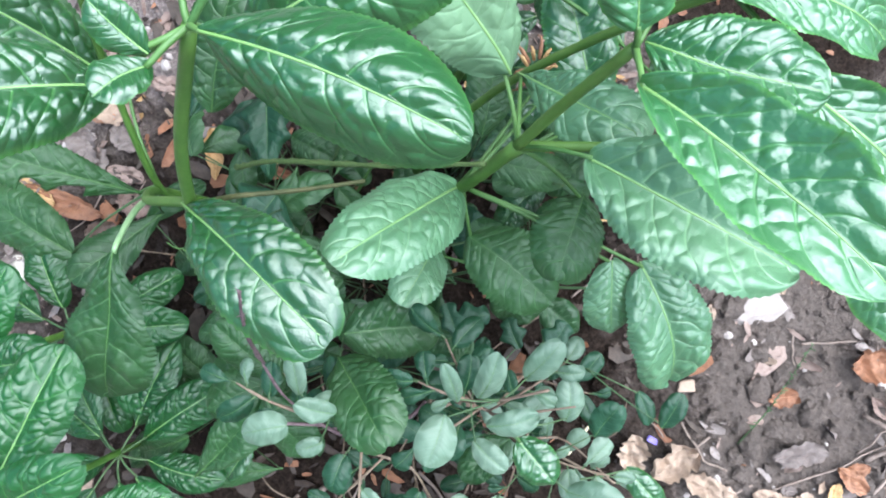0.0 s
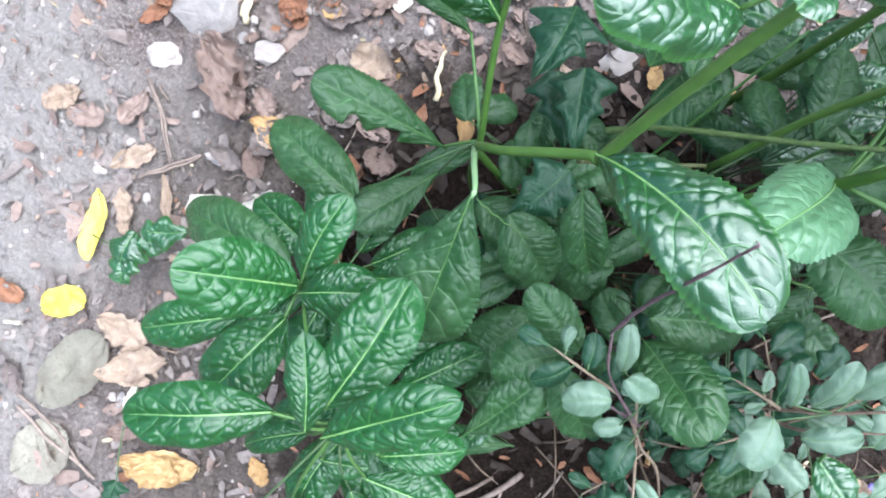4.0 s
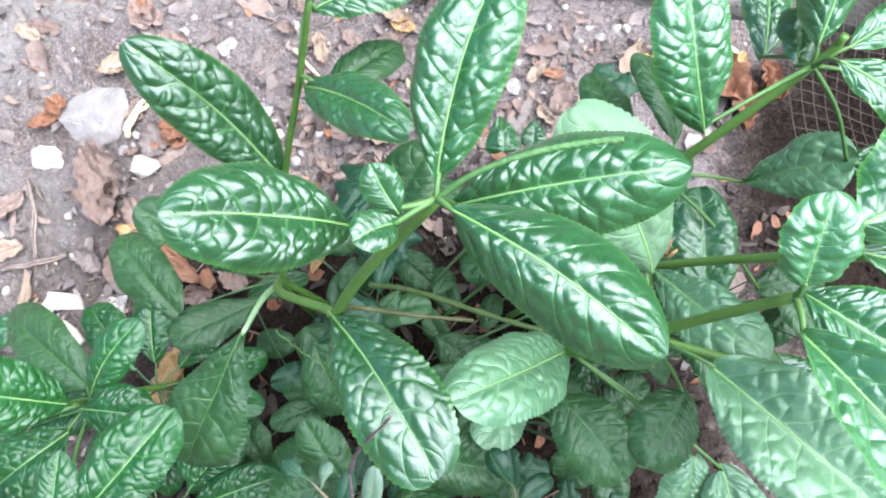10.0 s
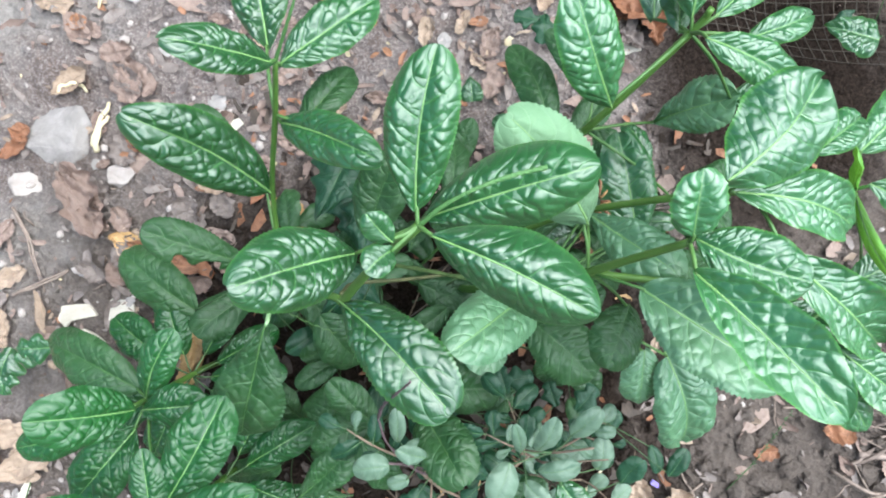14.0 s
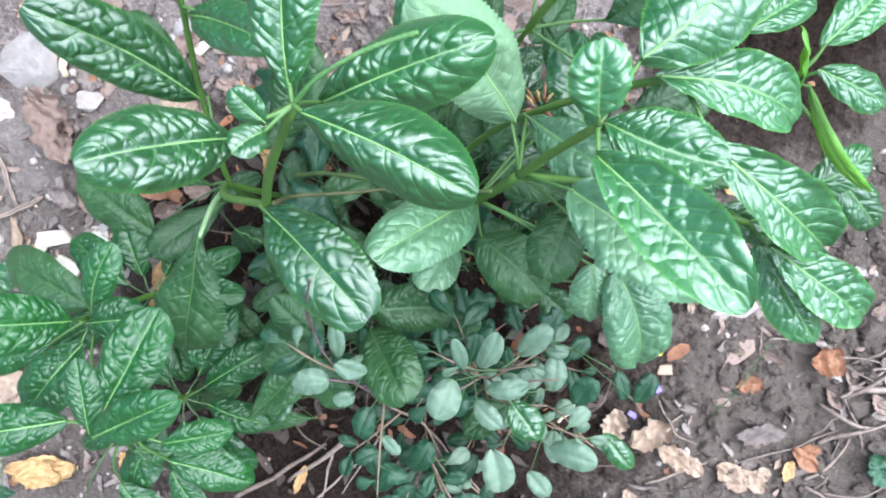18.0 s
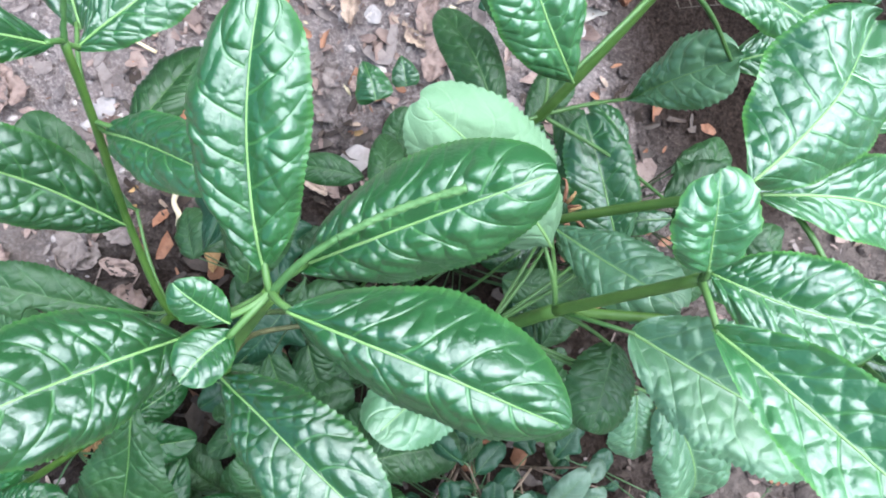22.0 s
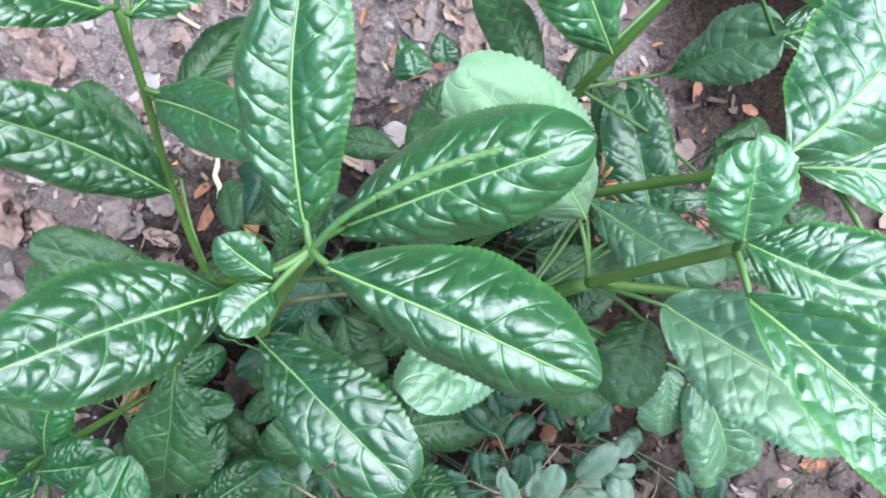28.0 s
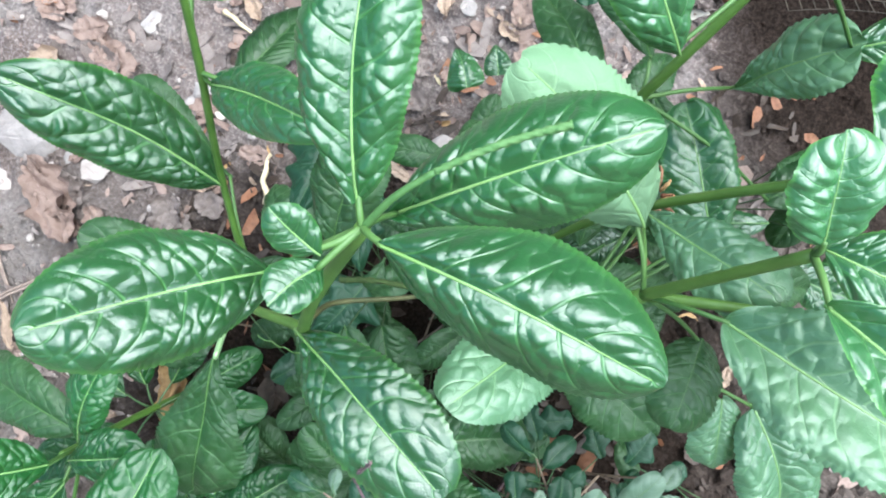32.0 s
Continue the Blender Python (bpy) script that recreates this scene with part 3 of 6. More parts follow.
def build_pavement():
    """A low slab of weathered concrete along the bed, its front edge crumbled."""
    nx, ny = 420, 150
    verts = []
    for i in range(nx):
        x = -1.6 + 3.2 * i / (nx - 1)
        bite = 0.012 * noise.noise(Vector((x * 8, 1, 3))) + 0.007 * noise.noise(Vector((x * 31, 2, 3))) + 0.003 * noise.noise(Vector((x * 90, 5, 3)))
        for j in range(ny):
            k = j / (ny - 1)
            if j < 6:
                # the broken front face
                y = bite + 0.0012 * j + 0.004 * noise.noise(Vector((x * 60, j * 0.7, 1)))
                z = -0.012 + 0.0045 * j
            else:
                y = bite * (1 - k) + 0.008 + 0.8 * ((j - 6) / (ny - 7)) ** 1.5
                z = 0.0145 + 0.0035 * min(1, (j - 6) / 5)
            z += 0.0035 * noise.noise(Vector((x * 7, y * 7, 4))) + 0.0014 * noise.noise(Vector((x * 42, y * 42, 9))) + 0.0008 * noise.noise(Vector((x * 120, y * 120, 2)))
            verts.append((x, y, z))
    faces = [tuple(f) for f in grid_faces(nx, ny)[:, ::-1]]
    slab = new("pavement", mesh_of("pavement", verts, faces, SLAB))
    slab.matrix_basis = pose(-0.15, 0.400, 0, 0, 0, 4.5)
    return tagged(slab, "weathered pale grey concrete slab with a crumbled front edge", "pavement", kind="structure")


def build_walls():
    # both walls are added out of view to hold back the low sky
    w = wall_sheet("unseen_wall_north", -4, 4, 0.2, 1.2, "plain plaster wall added out of view behind the concrete slab", 0)
    w.matrix_basis = pose(-0.15, 1.19, 0, 0, 0, 4.5)
    w = wall_sheet("unseen_wall_south", -4, 4, 0.2, 2.6, "plain plaster wall added out of view to block southern sky", 7)
    w.matrix_basis = pose(0, -2.4, 0, 0, 0, 182)


build_ground()
build_pavement()
build_walls()


# ---------- the plants ----------
weed_a = plant_root('leafy_weed', (-0.1600, 0.0300, 0.0000), 'glossy green weed with quilted toothed leaves and pale spike', 'plant')
stem(weed_a, [(-0.160, 0.030, -0.010), (-0.180, 0.034, 0.100), (-0.192, 0.037, 0.186), (-0.172, 0.027, 0.250), (-0.133, 0.023, 0.298), (-0.126, 0.020, 0.307)], 0.0030, 0.0026)
stem(weed_a, [(-0.126, 0.020, 0.305), (-0.105, 0.040, 0.370), (-0.076, 0.064, 0.437)], 0.003, 0.0024)
leaf(weed_a, (-0.0775, 0.0709, 0.4390), (-0.0736, 0.1350, 0.4718), 0.0320, 'ell', 'green', fold=0.24, roll=-5, curl=-0.65, node=(-0.0760, 0.0640, 0.4370))
leaf(weed_a, (-0.0735, 0.0707, 0.4036), (0.0058, 0.0990, 0.4300), 0.0403, 'ell', 'green', fold=0.24, roll=8, curl=-0.95, node=(-0.0760, 0.0640, 0.4370))
leaf(weed_a, (-0.0693, 0.0595, 0.4460), (0.0032, 0.0296, 0.4571), 0.0351, 'ell', 'green', fold=0.24, roll=10, curl=-0.95, node=(-0.0760, 0.0640, 0.4370))
leaf(weed_a, (-0.1039, 0.0503, 0.4219), (-0.1487, 0.0317, 0.4713), 0.0365, 'ell', 'green', roll=-5, curl=-0.6, node=(-0.0760, 0.0640, 0.4370))
leaf(weed_a, (-0.0873, 0.0558, 0.4378), (-0.0988, 0.0668, 0.4493), 0.0137, 'ell', 'green', quilt=0.6, node=(-0.0760, 0.0640, 0.4370))
leaf(weed_a, (-0.0862, 0.0528, 0.4376), (-0.0965, 0.0421, 0.4496), 0.0152, 'ell', 'green', quilt=0.6, node=(-0.0760, 0.0640, 0.4370))
leaf(weed_a, (-0.1118, 0.0625, 0.3199), (-0.0951, 0.1134, 0.3421), 0.0336, 'ell', 'matte')
leaf(weed_a, (-0.1264, 0.0206, 0.3067), (-0.0569, -0.0343, 0.3552), 0.0475, 'obo', 'green', bend=0.12, quilt=0.8)

weed_b = plant_root('leafy_weed', (-0.2000, 0.0200, 0.0000), 'glossy green weed with quilted toothed leaves near the concrete slab', 'plant')
stem(weed_b, [(-0.200, 0.020, -0.010), (-0.200, 0.030, 0.100), (-0.190, 0.040, 0.195), (-0.185, 0.090, 0.268), (-0.168, 0.130, 0.345), (-0.160, 0.150, 0.385)], 0.0026, 0.0016)
leaf(weed_b, (-0.1770, 0.1698, 0.3406), (-0.1998, 0.2465, 0.3364), 0.0373, 'ell', 'green', fold=0.24, node=(-0.1680, 0.1300, 0.3450))
leaf(weed_b, (-0.1611, 0.1504, 0.3723), (-0.1106, 0.1956, 0.3682), 0.0299, 'ell', 'green', fold=0.24, node=(-0.1600, 0.1500, 0.3850))
leaf(weed_b, (-0.1582, 0.1457, 0.3957), (-0.1959, 0.1397, 0.4436), 0.0240, 'ell', 'green', fold=0.24, node=(-0.1600, 0.1500, 0.3850))
leaf(weed_b, (-0.1663, 0.1263, 0.3377), (-0.1019, 0.1003, 0.3908), 0.0283, 'ell', 'green', fold=0.24, roll=6, curl=-0.4, node=(-0.1680, 0.1300, 0.3450))
leaf(weed_b, (-0.1866, 0.0914, 0.2670), (-0.2539, 0.1215, 0.3528), 0.0442, 'ell', 'green', fold=0.24, roll=-6, curl=-0.45)
leaf(weed_b, (-0.2053, 0.1023, 0.2059), (-0.2611, 0.1527, 0.2360), 0.0340, 'spa', 'matte', node=(-0.1900, 0.0400, 0.1950))
leaf(weed_b, (-0.1511, 0.1241, 0.3464), (-0.1259, 0.1649, 0.3313), 0.0231, 'ova', 'matte', node=(-0.1680, 0.1300, 0.3450))
leaf(weed_b, (-0.2151, 0.0373, 0.1614), (-0.2989, 0.0600, 0.2118), 0.0364, 'spa', 'matte', torn=0.9, node=(-0.1900, 0.0400, 0.1950))
leaf(weed_b, (-0.2769, -0.0065, 0.1354), (-0.3511, 0.0432, 0.1278), 0.0442, 'ova', 'matte', node=(-0.1900, 0.0400, 0.1950))
leaf(weed_b, (-0.2223, 0.0270, 0.1088), (-0.2776, -0.0251, 0.1395), 0.0369, 'spa', 'matte', quilt=0.5, node=(-0.1900, 0.0400, 0.1950))
leaf(weed_b, (-0.1834, 0.0025, 0.2603), (-0.2062, -0.0920, 0.2278), 0.0549, 'spa', 'matte')
stem(weed_b, [(-0.193, 0.037, 0.188), (-0.189, 0.022, 0.228), (-0.1834, 0.0025, 0.2606), (-0.1846, -0.003, 0.2608)], 0.0024, 0.0012, PETIOLE, "leaf_stalk")

weed_c = plant_root('leafy_weed', (-0.0500, 0.0300, 0.0000), 'glossy green weed with quilted toothed leaves on branching stems', 'plant')
stem(weed_c, [(-0.050, 0.030, -0.010), (-0.035, 0.030, 0.120), (0.004, 0.037, 0.255), (0.028, 0.050, 0.318)], 0.004, 0.0034)
stem(weed_c, [(0.028, 0.050, 0.318), (0.040, 0.058, 0.365), (0.056, 0.067, 0.412)], 0.0027, 0.0022)
stem(weed_c, [(-0.030, 0.060, 0.120), (0.020, 0.090, 0.250), (0.100, 0.100, 0.375), (0.165, 0.105, 0.345)], 0.0027, 0.002)
stem(weed_c, [(0.028, 0.050, 0.318), (0.090, 0.045, 0.340), (0.150, 0.030, 0.350)], 0.0026, 0.002)
leaf(weed_c, (0.0016, 0.0371, 0.2552), (-0.0522, -0.0017, 0.3299), 0.0460, 'rnd', 'light', fold=0.03, roll=14)
leaf(weed_c, (0.0082, 0.0108, 0.2207), (0.0578, -0.0281, 0.2261), 0.0462, 'ova', 'matte', quilt=0.8, node=(0.0040, 0.0370, 0.2550))
leaf(weed_c, (0.0647, 0.0307, 0.2822), (0.0504, -0.0123, 0.2924), 0.0363, 'ova', 'matte', node=(0.0280, 0.0500, 0.3180))
leaf(weed_c, (0.0869, -0.0017, 0.2514), (0.0922, -0.0455, 0.2291), 0.0312, 'ova', 'light', node=(0.0040, 0.0370, 0.2550))
leaf(weed_c, (-0.0140, 0.0069, 0.1813), (-0.0307, -0.0296, 0.2184), 0.0337, 'ova', 'light', quilt=0.5, node=(0.0040, 0.0370, 0.2550))
leaf(weed_c, (0.1037, -0.0038, 0.2500), (0.1360, -0.0802, 0.2158), 0.0510, 'ova', 'light', bend=0.12, node=(0.0040, 0.0370, 0.2550))
leaf(weed_c, (0.0552, 0.0428, 0.3420), (0.1350, -0.0030, 0.3650), 0.0520, 'ova', 'light', bend=0.08, curl=-0.2, node=(0.0280, 0.0500, 0.3180))
leaf(weed_c, (0.0538, 0.0524, 0.4256), (0.1121, -0.0066, 0.4557), 0.0345, 'ell', 'gloss', fold=0.2, curl=0.3, node=(0.0560, 0.0670, 0.4120))
leaf(weed_c, (0.1136, 0.0657, 0.3888), (0.1943, 0.0190, 0.3558), 0.0369, 'ell', 'gloss', curl=0.35, fold=0.05, node=(0.1000, 0.1000, 0.3750))
leaf(weed_c, (0.0596, 0.0687, 0.4107), (0.1110, 0.0517, 0.4262), 0.0360, 'ell', 'gloss', curl=-0.35)
leaf(weed_c, (0.0856, 0.0966, 0.3895), (0.1699, 0.0857, 0.3608), 0.0336, 'ell', 'gloss', curl=0.3, fold=0.05, node=(0.1000, 0.1000, 0.3750))
leaf(weed_c, (0.0733, 0.0987, 0.4063), (0.1250, 0.1570, 0.4020), 0.0500, 'ell', 'gloss', quilt=0.7, roll=6, bend=0.04, node=(0.0560, 0.0670, 0.4120))
leaf(weed_c, (0.0544, 0.0688, 0.4211), (0.0512, 0.0967, 0.4415), 0.0270, 'ova', 'gloss', fold=0.25, node=(0.0560, 0.0670, 0.4120))
leaf(weed_c, (0.1588, 0.0219, 0.3400), (0.2016, -0.0345, 0.3313), 0.0291, 'ell', 'gloss', node=(0.1500, 0.0300, 0.3500))
leaf(weed_c, (0.1568, 0.0185, 0.3608), (0.2258, -0.0182, 0.3400), 0.0315, 'ell', 'gloss', fold=0.05, curl=0.2, node=(0.1500, 0.0300, 0.3500))
leaf(weed_c, (0.1722, 0.1029, 0.3416), (0.1607, 0.1274, 0.3750), 0.0190, 'ova', 'lime', roll=62, quilt=0.5, node=(0.1650, 0.1050, 0.3450))
leaf(weed_c, (0.1810, 0.1088, 0.3380), (0.2324, 0.0510, 0.3137), 0.0100, 'ell', 'lime', roll=50, quilt=0.6, curl=-0.5, node=(0.1650, 0.1050, 0.3450))
leaf(weed_c, (0.1260, 0.1197, 0.3912), (0.1660, 0.1480, 0.3694), 0.0225, 'ell', 'gloss', node=(0.1000, 0.1000, 0.3750))
leaf(weed_c, (0.2051, 0.1406, 0.3003), (0.2562, 0.1934, 0.2798), 0.0320, 'ell', 'gloss', node=(0.1650, 0.1050, 0.3450))
leaf(weed_c, (0.1728, 0.1101, 0.3654), (0.2162, 0.0970, 0.3554), 0.0210, 'ell', 'gloss', node=(0.1650, 0.1050, 0.3450))
leaf(weed_c, (0.0212, 0.0802, 0.3295), (-0.0329, 0.1297, 0.3833), 0.0477, 'ova', 'sage', node=(0.0280, 0.0500, 0.3180))
leaf(weed_c, (0.0764, 0.0802, 0.2508), (0.0578, 0.1533, 0.2601), 0.0386, 'ova', 'green', quilt=0.6, node=(0.0040, 0.0370, 0.2550))
leaf(weed_c, (0.0306, 0.0913, 0.2844), (0.0784, 0.0532, 0.3369), 0.0365, 'spa', 'light', node=(0.0280, 0.0500, 0.3180))
leaf(weed_c, (0.0757, 0.0821, 0.2017), (0.1159, 0.0445, 0.2214), 0.0309, 'spa', 'matte', node=(0.0040, 0.0370, 0.2550))
leaf(weed_c, (0.0547, 0.0984, 0.2010), (0.0789, 0.1502, 0.2005), 0.0305, 'ova', 'matte', node=(0.0040, 0.0370, 0.2550))
leaf(weed_c, (0.0708, 0.1358, 0.1617), (0.0918, 0.1649, 0.1610), 0.0220, 'ova', 'matte', node=(0.0040, 0.0370, 0.2550))
leaf(weed_c, (0.1364, 0.0386, 0.3415), (0.1772, 0.0248, 0.3415), 0.0220, 'ell', 'green', node=(0.1500, 0.0300, 0.3500))
leaf(weed_c, (0.2003, 0.0545, 0.3008), (0.2404, 0.0807, 0.3007), 0.0248, 'ell', 'green', node=(0.1500, 0.0300, 0.3500))
leaf(weed_c, (0.2211, 0.0738, 0.2806), (0.2696, 0.0354, 0.2605), 0.0281, 'ell', 'green', node=(0.1650, 0.1050, 0.3450))
leaf(weed_c, (0.0827, 0.0712, 0.2200), (0.1546, 0.0592, 0.2000), 0.0283, 'spa', 'matte')
leaf(weed_c, (0.0593, 0.0527, 0.1600), (0.0972, 0.0416, 0.1400), 0.0143, 'spa', 'matte')
leaf(weed_c, (0.0690, 0.0890, 0.1200), (0.1116, 0.0689, 0.1200), 0.0291, 'ova', 'matte')

weed_d = plant_root('leafy_weed', (-0.0200, 0.1200, 0.0000), 'glossy green weed with quilted toothed leaves beside wire mesh', 'plant')
stem(weed_d, [(-0.020, 0.120, -0.010), (0.000, 0.130, 0.120), (0.030, 0.150, 0.270), (0.075, 0.197, 0.342), (0.080, 0.205, 0.360)], 0.0036, 0.002)
leaf(weed_d, (0.0653, 0.2201, 0.2965), (0.0539, 0.3089, 0.2815), 0.0333, 'ell', 'gloss', curl=-0.5, node=(0.0750, 0.1970, 0.3420))
leaf(weed_d, (0.0725, 0.2034, 0.3495), (0.0705, 0.2846, 0.3768), 0.0365, 'ell', 'gloss', fold=0.1, curl=-0.9, node=(0.0750, 0.1970, 0.3420))
leaf(weed_d, (0.0275, 0.1476, 0.3487), (-0.0063, 0.1978, 0.4032), 0.0368, 'ell', 'gloss', node=(0.0750, 0.1970, 0.3420))
leaf(weed_d, (0.0717, 0.1817, 0.3765), (0.1335, 0.1628, 0.3637), 0.0261, 'ell', 'gloss', node=(0.0750, 0.1970, 0.3420))
leaf(weed_d, (0.0710, 0.2002, 0.3306), (0.0708, 0.2425, 0.3194), 0.0224, 'ell', 'green', node=(0.0750, 0.1970, 0.3420))
leaf(weed_d, (0.0812, 0.1624, 0.2537), (0.1174, 0.1710, 0.3087), 0.0382, 'spa', 'light', node=(0.0300, 0.1500, 0.2700))
leaf(weed_d, (0.0850, 0.2034, 0.3539), (0.1289, 0.2406, 0.3412), 0.0221, 'ell', 'gloss', node=(0.0750, 0.1970, 0.3420))
leaf(weed_d, (0.1112, 0.1979, 0.3361), (0.1556, 0.2195, 0.3310), 0.0209, 'ell', 'gloss', node=(0.0750, 0.1970, 0.3420))
leaf(weed_d, (0.0085, 0.1422, 0.2619), (-0.0233, 0.2205, 0.2394), 0.0297, 'ell', 'matte', node=(0.0300, 0.1500, 0.2700))
leaf(weed_d, (0.0343, 0.1693, 0.2740), (-0.0010, 0.2169, 0.2819), 0.0233, 'ell', 'matte', node=(0.0300, 0.1500, 0.2700))
leaf(weed_d, (0.0395, 0.1655, 0.2400), (0.0681, 0.1211, 0.2414), 0.0270, 'spa', 'matte', node=(0.0300, 0.1500, 0.2700))
leaf(weed_d, (0.1168, 0.1702, 0.3000), (0.1727, 0.1857, 0.3003), 0.0274, 'ell', 'gloss', node=(0.0750, 0.1970, 0.3420))
leaf(weed_d, (0.1139, 0.1077, 0.2214), (0.1539, 0.1276, 0.2216), 0.0259, 'ova', 'matte', node=(0.0300, 0.1500, 0.2700))
leaf(weed_d, (0.0444, 0.1806, 0.1200), (0.0188, 0.1544, 0.1000), 0.0202, 'spa', 'matte')
leaf(weed_d, (0.0158, 0.1004, 0.1600), (0.0296, 0.1435, 0.1400), 0.0267, 'ova', 'matte')
leaf(weed_d, (-0.0598, 0.1093, 0.1600), (-0.0577, 0.1646, 0.1400), 0.0250, 'ova', 'matte')
leaf(weed_d, (-0.0266, 0.1052, 0.1000), (-0.0257, 0.1462, 0.1000), 0.0210, 'ova', 'matte')

weed_e = plant_root('leafy_weed', (-0.2700, -0.0600, 0.0000), 'low glossy green weed with quilted toothed leaves', 'plant')
stem(weed_e, [(-0.270, -0.060, -0.010), (-0.275, -0.060, 0.100), (-0.283, -0.070, 0.210), (-0.285, -0.072, 0.230)], 0.003, 0.002)
leaf(weed_e, (-0.2700, -0.0667, 0.2648), (-0.3062, -0.0651, 0.3286), 0.0407, 'ell', 'deep', node=(-0.2830, -0.0700, 0.2100))
leaf(weed_e, (-0.2811, -0.0685, 0.2180), (-0.2566, -0.0133, 0.2449), 0.0311, 'ell', 'deep', node=(-0.2830, -0.0700, 0.2100))
leaf(weed_e, (-0.2776, -0.0734, 0.2335), (-0.2254, -0.0647, 0.2428), 0.0343, 'ell', 'deep', node=(-0.2830, -0.0700, 0.2100))
leaf(weed_e, (-0.2397, -0.1262, 0.2711), (-0.2084, -0.0527, 0.2726), 0.0431, 'ell', 'deep', node=(-0.2830, -0.0700, 0.2100))
leaf(weed_e, (-0.2853, -0.0888, 0.2225), (-0.3264, -0.1472, 0.2307), 0.0432, 'ell', 'deep', node=(-0.2830, -0.0700, 0.2100))
leaf(weed_e, (-0.3220, -0.0976, 0.2027), (-0.3894, -0.1189, 0.2026), 0.0312, 'ell', 'deep', node=(-0.2830, -0.0700, 0.2100))
leaf(weed_e, (-0.2945, -0.0650, 0.2016), (-0.3922, -0.0362, 0.1680), 0.0422, 'ova', 'matte', node=(-0.2830, -0.0700, 0.2100))

weed_f = plant_root('leafy_weed', (-0.2400, -0.1600, 0.0000), 'low glossy green weed with quilted toothed leaves in bare soil', 'plant')
stem(weed_f, [(-0.240, -0.160, -0.010), (-0.240, -0.150, 0.120), (-0.235, -0.140, 0.250)], 0.003, 0.002)
leaf(weed_f, (-0.2694, -0.1374, 0.2627), (-0.3520, -0.1540, 0.2740), 0.0369, 'ell', 'deep', node=(-0.2350, -0.1400, 0.2500))
leaf(weed_f, (-0.2483, -0.1411, 0.2722), (-0.2570, -0.0894, 0.2818), 0.0243, 'ell', 'deep', node=(-0.2350, -0.1400, 0.2500))
leaf(weed_f, (-0.2345, -0.1365, 0.2900), (-0.1700, -0.1000, 0.3220), 0.0310, 'ell', 'deep', node=(-0.2350, -0.1400, 0.2500))
leaf(weed_f, (-0.2116, -0.1555, 0.2421), (-0.1632, -0.1446, 0.2318), 0.0249, 'ell', 'deep', node=(-0.2350, -0.1400, 0.2500))
leaf(weed_f, (-0.2249, -0.1831, 0.1999), (-0.1611, -0.2050, 0.1788), 0.0331, 'ell', 'deep', node=(-0.2350, -0.1400, 0.2500))
leaf(weed_f, (-0.3092, -0.2421, 0.1600), (-0.4207, -0.3096, 0.1400), 0.0420, 'ell', 'deep', node=(-0.2350, -0.1400, 0.2500))
leaf(weed_f, (-0.2772, -0.2173, 0.1700), (-0.2425, -0.2550, 0.1500), 0.0282, 'ell', 'deep', node=(-0.2350, -0.1400, 0.2500))
leaf(weed_f, (-0.2389, -0.2067, 0.1600), (-0.2093, -0.2570, 0.1400), 0.0259, 'ell', 'deep', node=(-0.2350, -0.1400, 0.2500))
leaf(weed_f, (-0.2717, -0.1713, 0.1700), (-0.3203, -0.1931, 0.1600), 0.0219, 'ell', 'deep', node=(-0.2350, -0.1400, 0.2500))
leaf(weed_f, (-0.2548, -0.1776, 0.2000), (-0.2225, -0.1776, 0.2000), 0.0177, 'ell', 'deep', node=(-0.2350, -0.1400, 0.2500))

# lower leaves that close the two rosettes towards the soil
rnd = random.Random(19)
for host, node in ((weed_e, (-0.278, -0.064, 0.13)), (weed_f, (-0.239, -0.15, 0.14))):
    for k in range(9):
        h = k * 0.7 + rnd.uniform(-0.25, 0.25)
        base = Vector(node) + Vector((0.02 * math.cos(h), 0.02 * math.sin(h), rnd.uniform(-0.02, 0.02)))
        size = rnd.uniform(0.055, 0.075)
        leaf(host, base, base + Vector((size * math.cos(h), size * math.sin(h), rnd.uniform(-0.02, 0.01))), size * rnd.uniform(0.45, 0.55), 'ell', 'deep', roll=rnd.uniform(-12, 12), node=node)

shrub = plant_root('small_shrub', (0.0000, -0.1100, 0.0000), 'small shrub with grey-green rounded leaves and dark twigs', 'shrub')
leaf(shrub, (-0.0911, -0.0971, 0.2500), (-0.1167, -0.1031, 0.2500), 0.0197, 'rnd', 'gray', node=(-0.1060, -0.1000, 0.2350))
leaf(shrub, (-0.0866, -0.0818, 0.2420), (-0.0888, -0.0558, 0.2568), 0.0121, 'ova', 'gray', node=(-0.0700, -0.0950, 0.2350))
leaf(shrub, (-0.0659, -0.0916, 0.2420), (-0.0850, -0.0843, 0.2568), 0.0144, 'rnd', 'gray', node=(-0.0700, -0.0950, 0.2350))
leaf(shrub, (-0.0769, -0.1148, 0.2200), (-0.0930, -0.1206, 0.2200), 0.0120, 'rnd', 'gray', node=(-0.0700, -0.0950, 0.2350))
leaf(shrub, (-0.0670, -0.1282, 0.2000), (-0.0746, -0.1520, 0.2000), 0.0174, 'rnd', 'blue', node=(-0.0500, -0.1050, 0.1700))
leaf(shrub, (-0.0039, -0.0914, 0.2410), (-0.0135, -0.1191, 0.2484), 0.0235, 'ova', 'gray', node=(0.0300, -0.0830, 0.2350))
leaf(shrub, (0.0032, -0.0832, 0.2430), (-0.0043, -0.0598, 0.2652), 0.0105, 'ova', 'gray', node=(0.0300, -0.0830, 0.2350))
leaf(shrub, (0.0148, -0.0819, 0.2430), (0.0247, -0.0544, 0.2652), 0.0158, 'ova', 'gray', node=(0.0300, -0.0830, 0.2350))
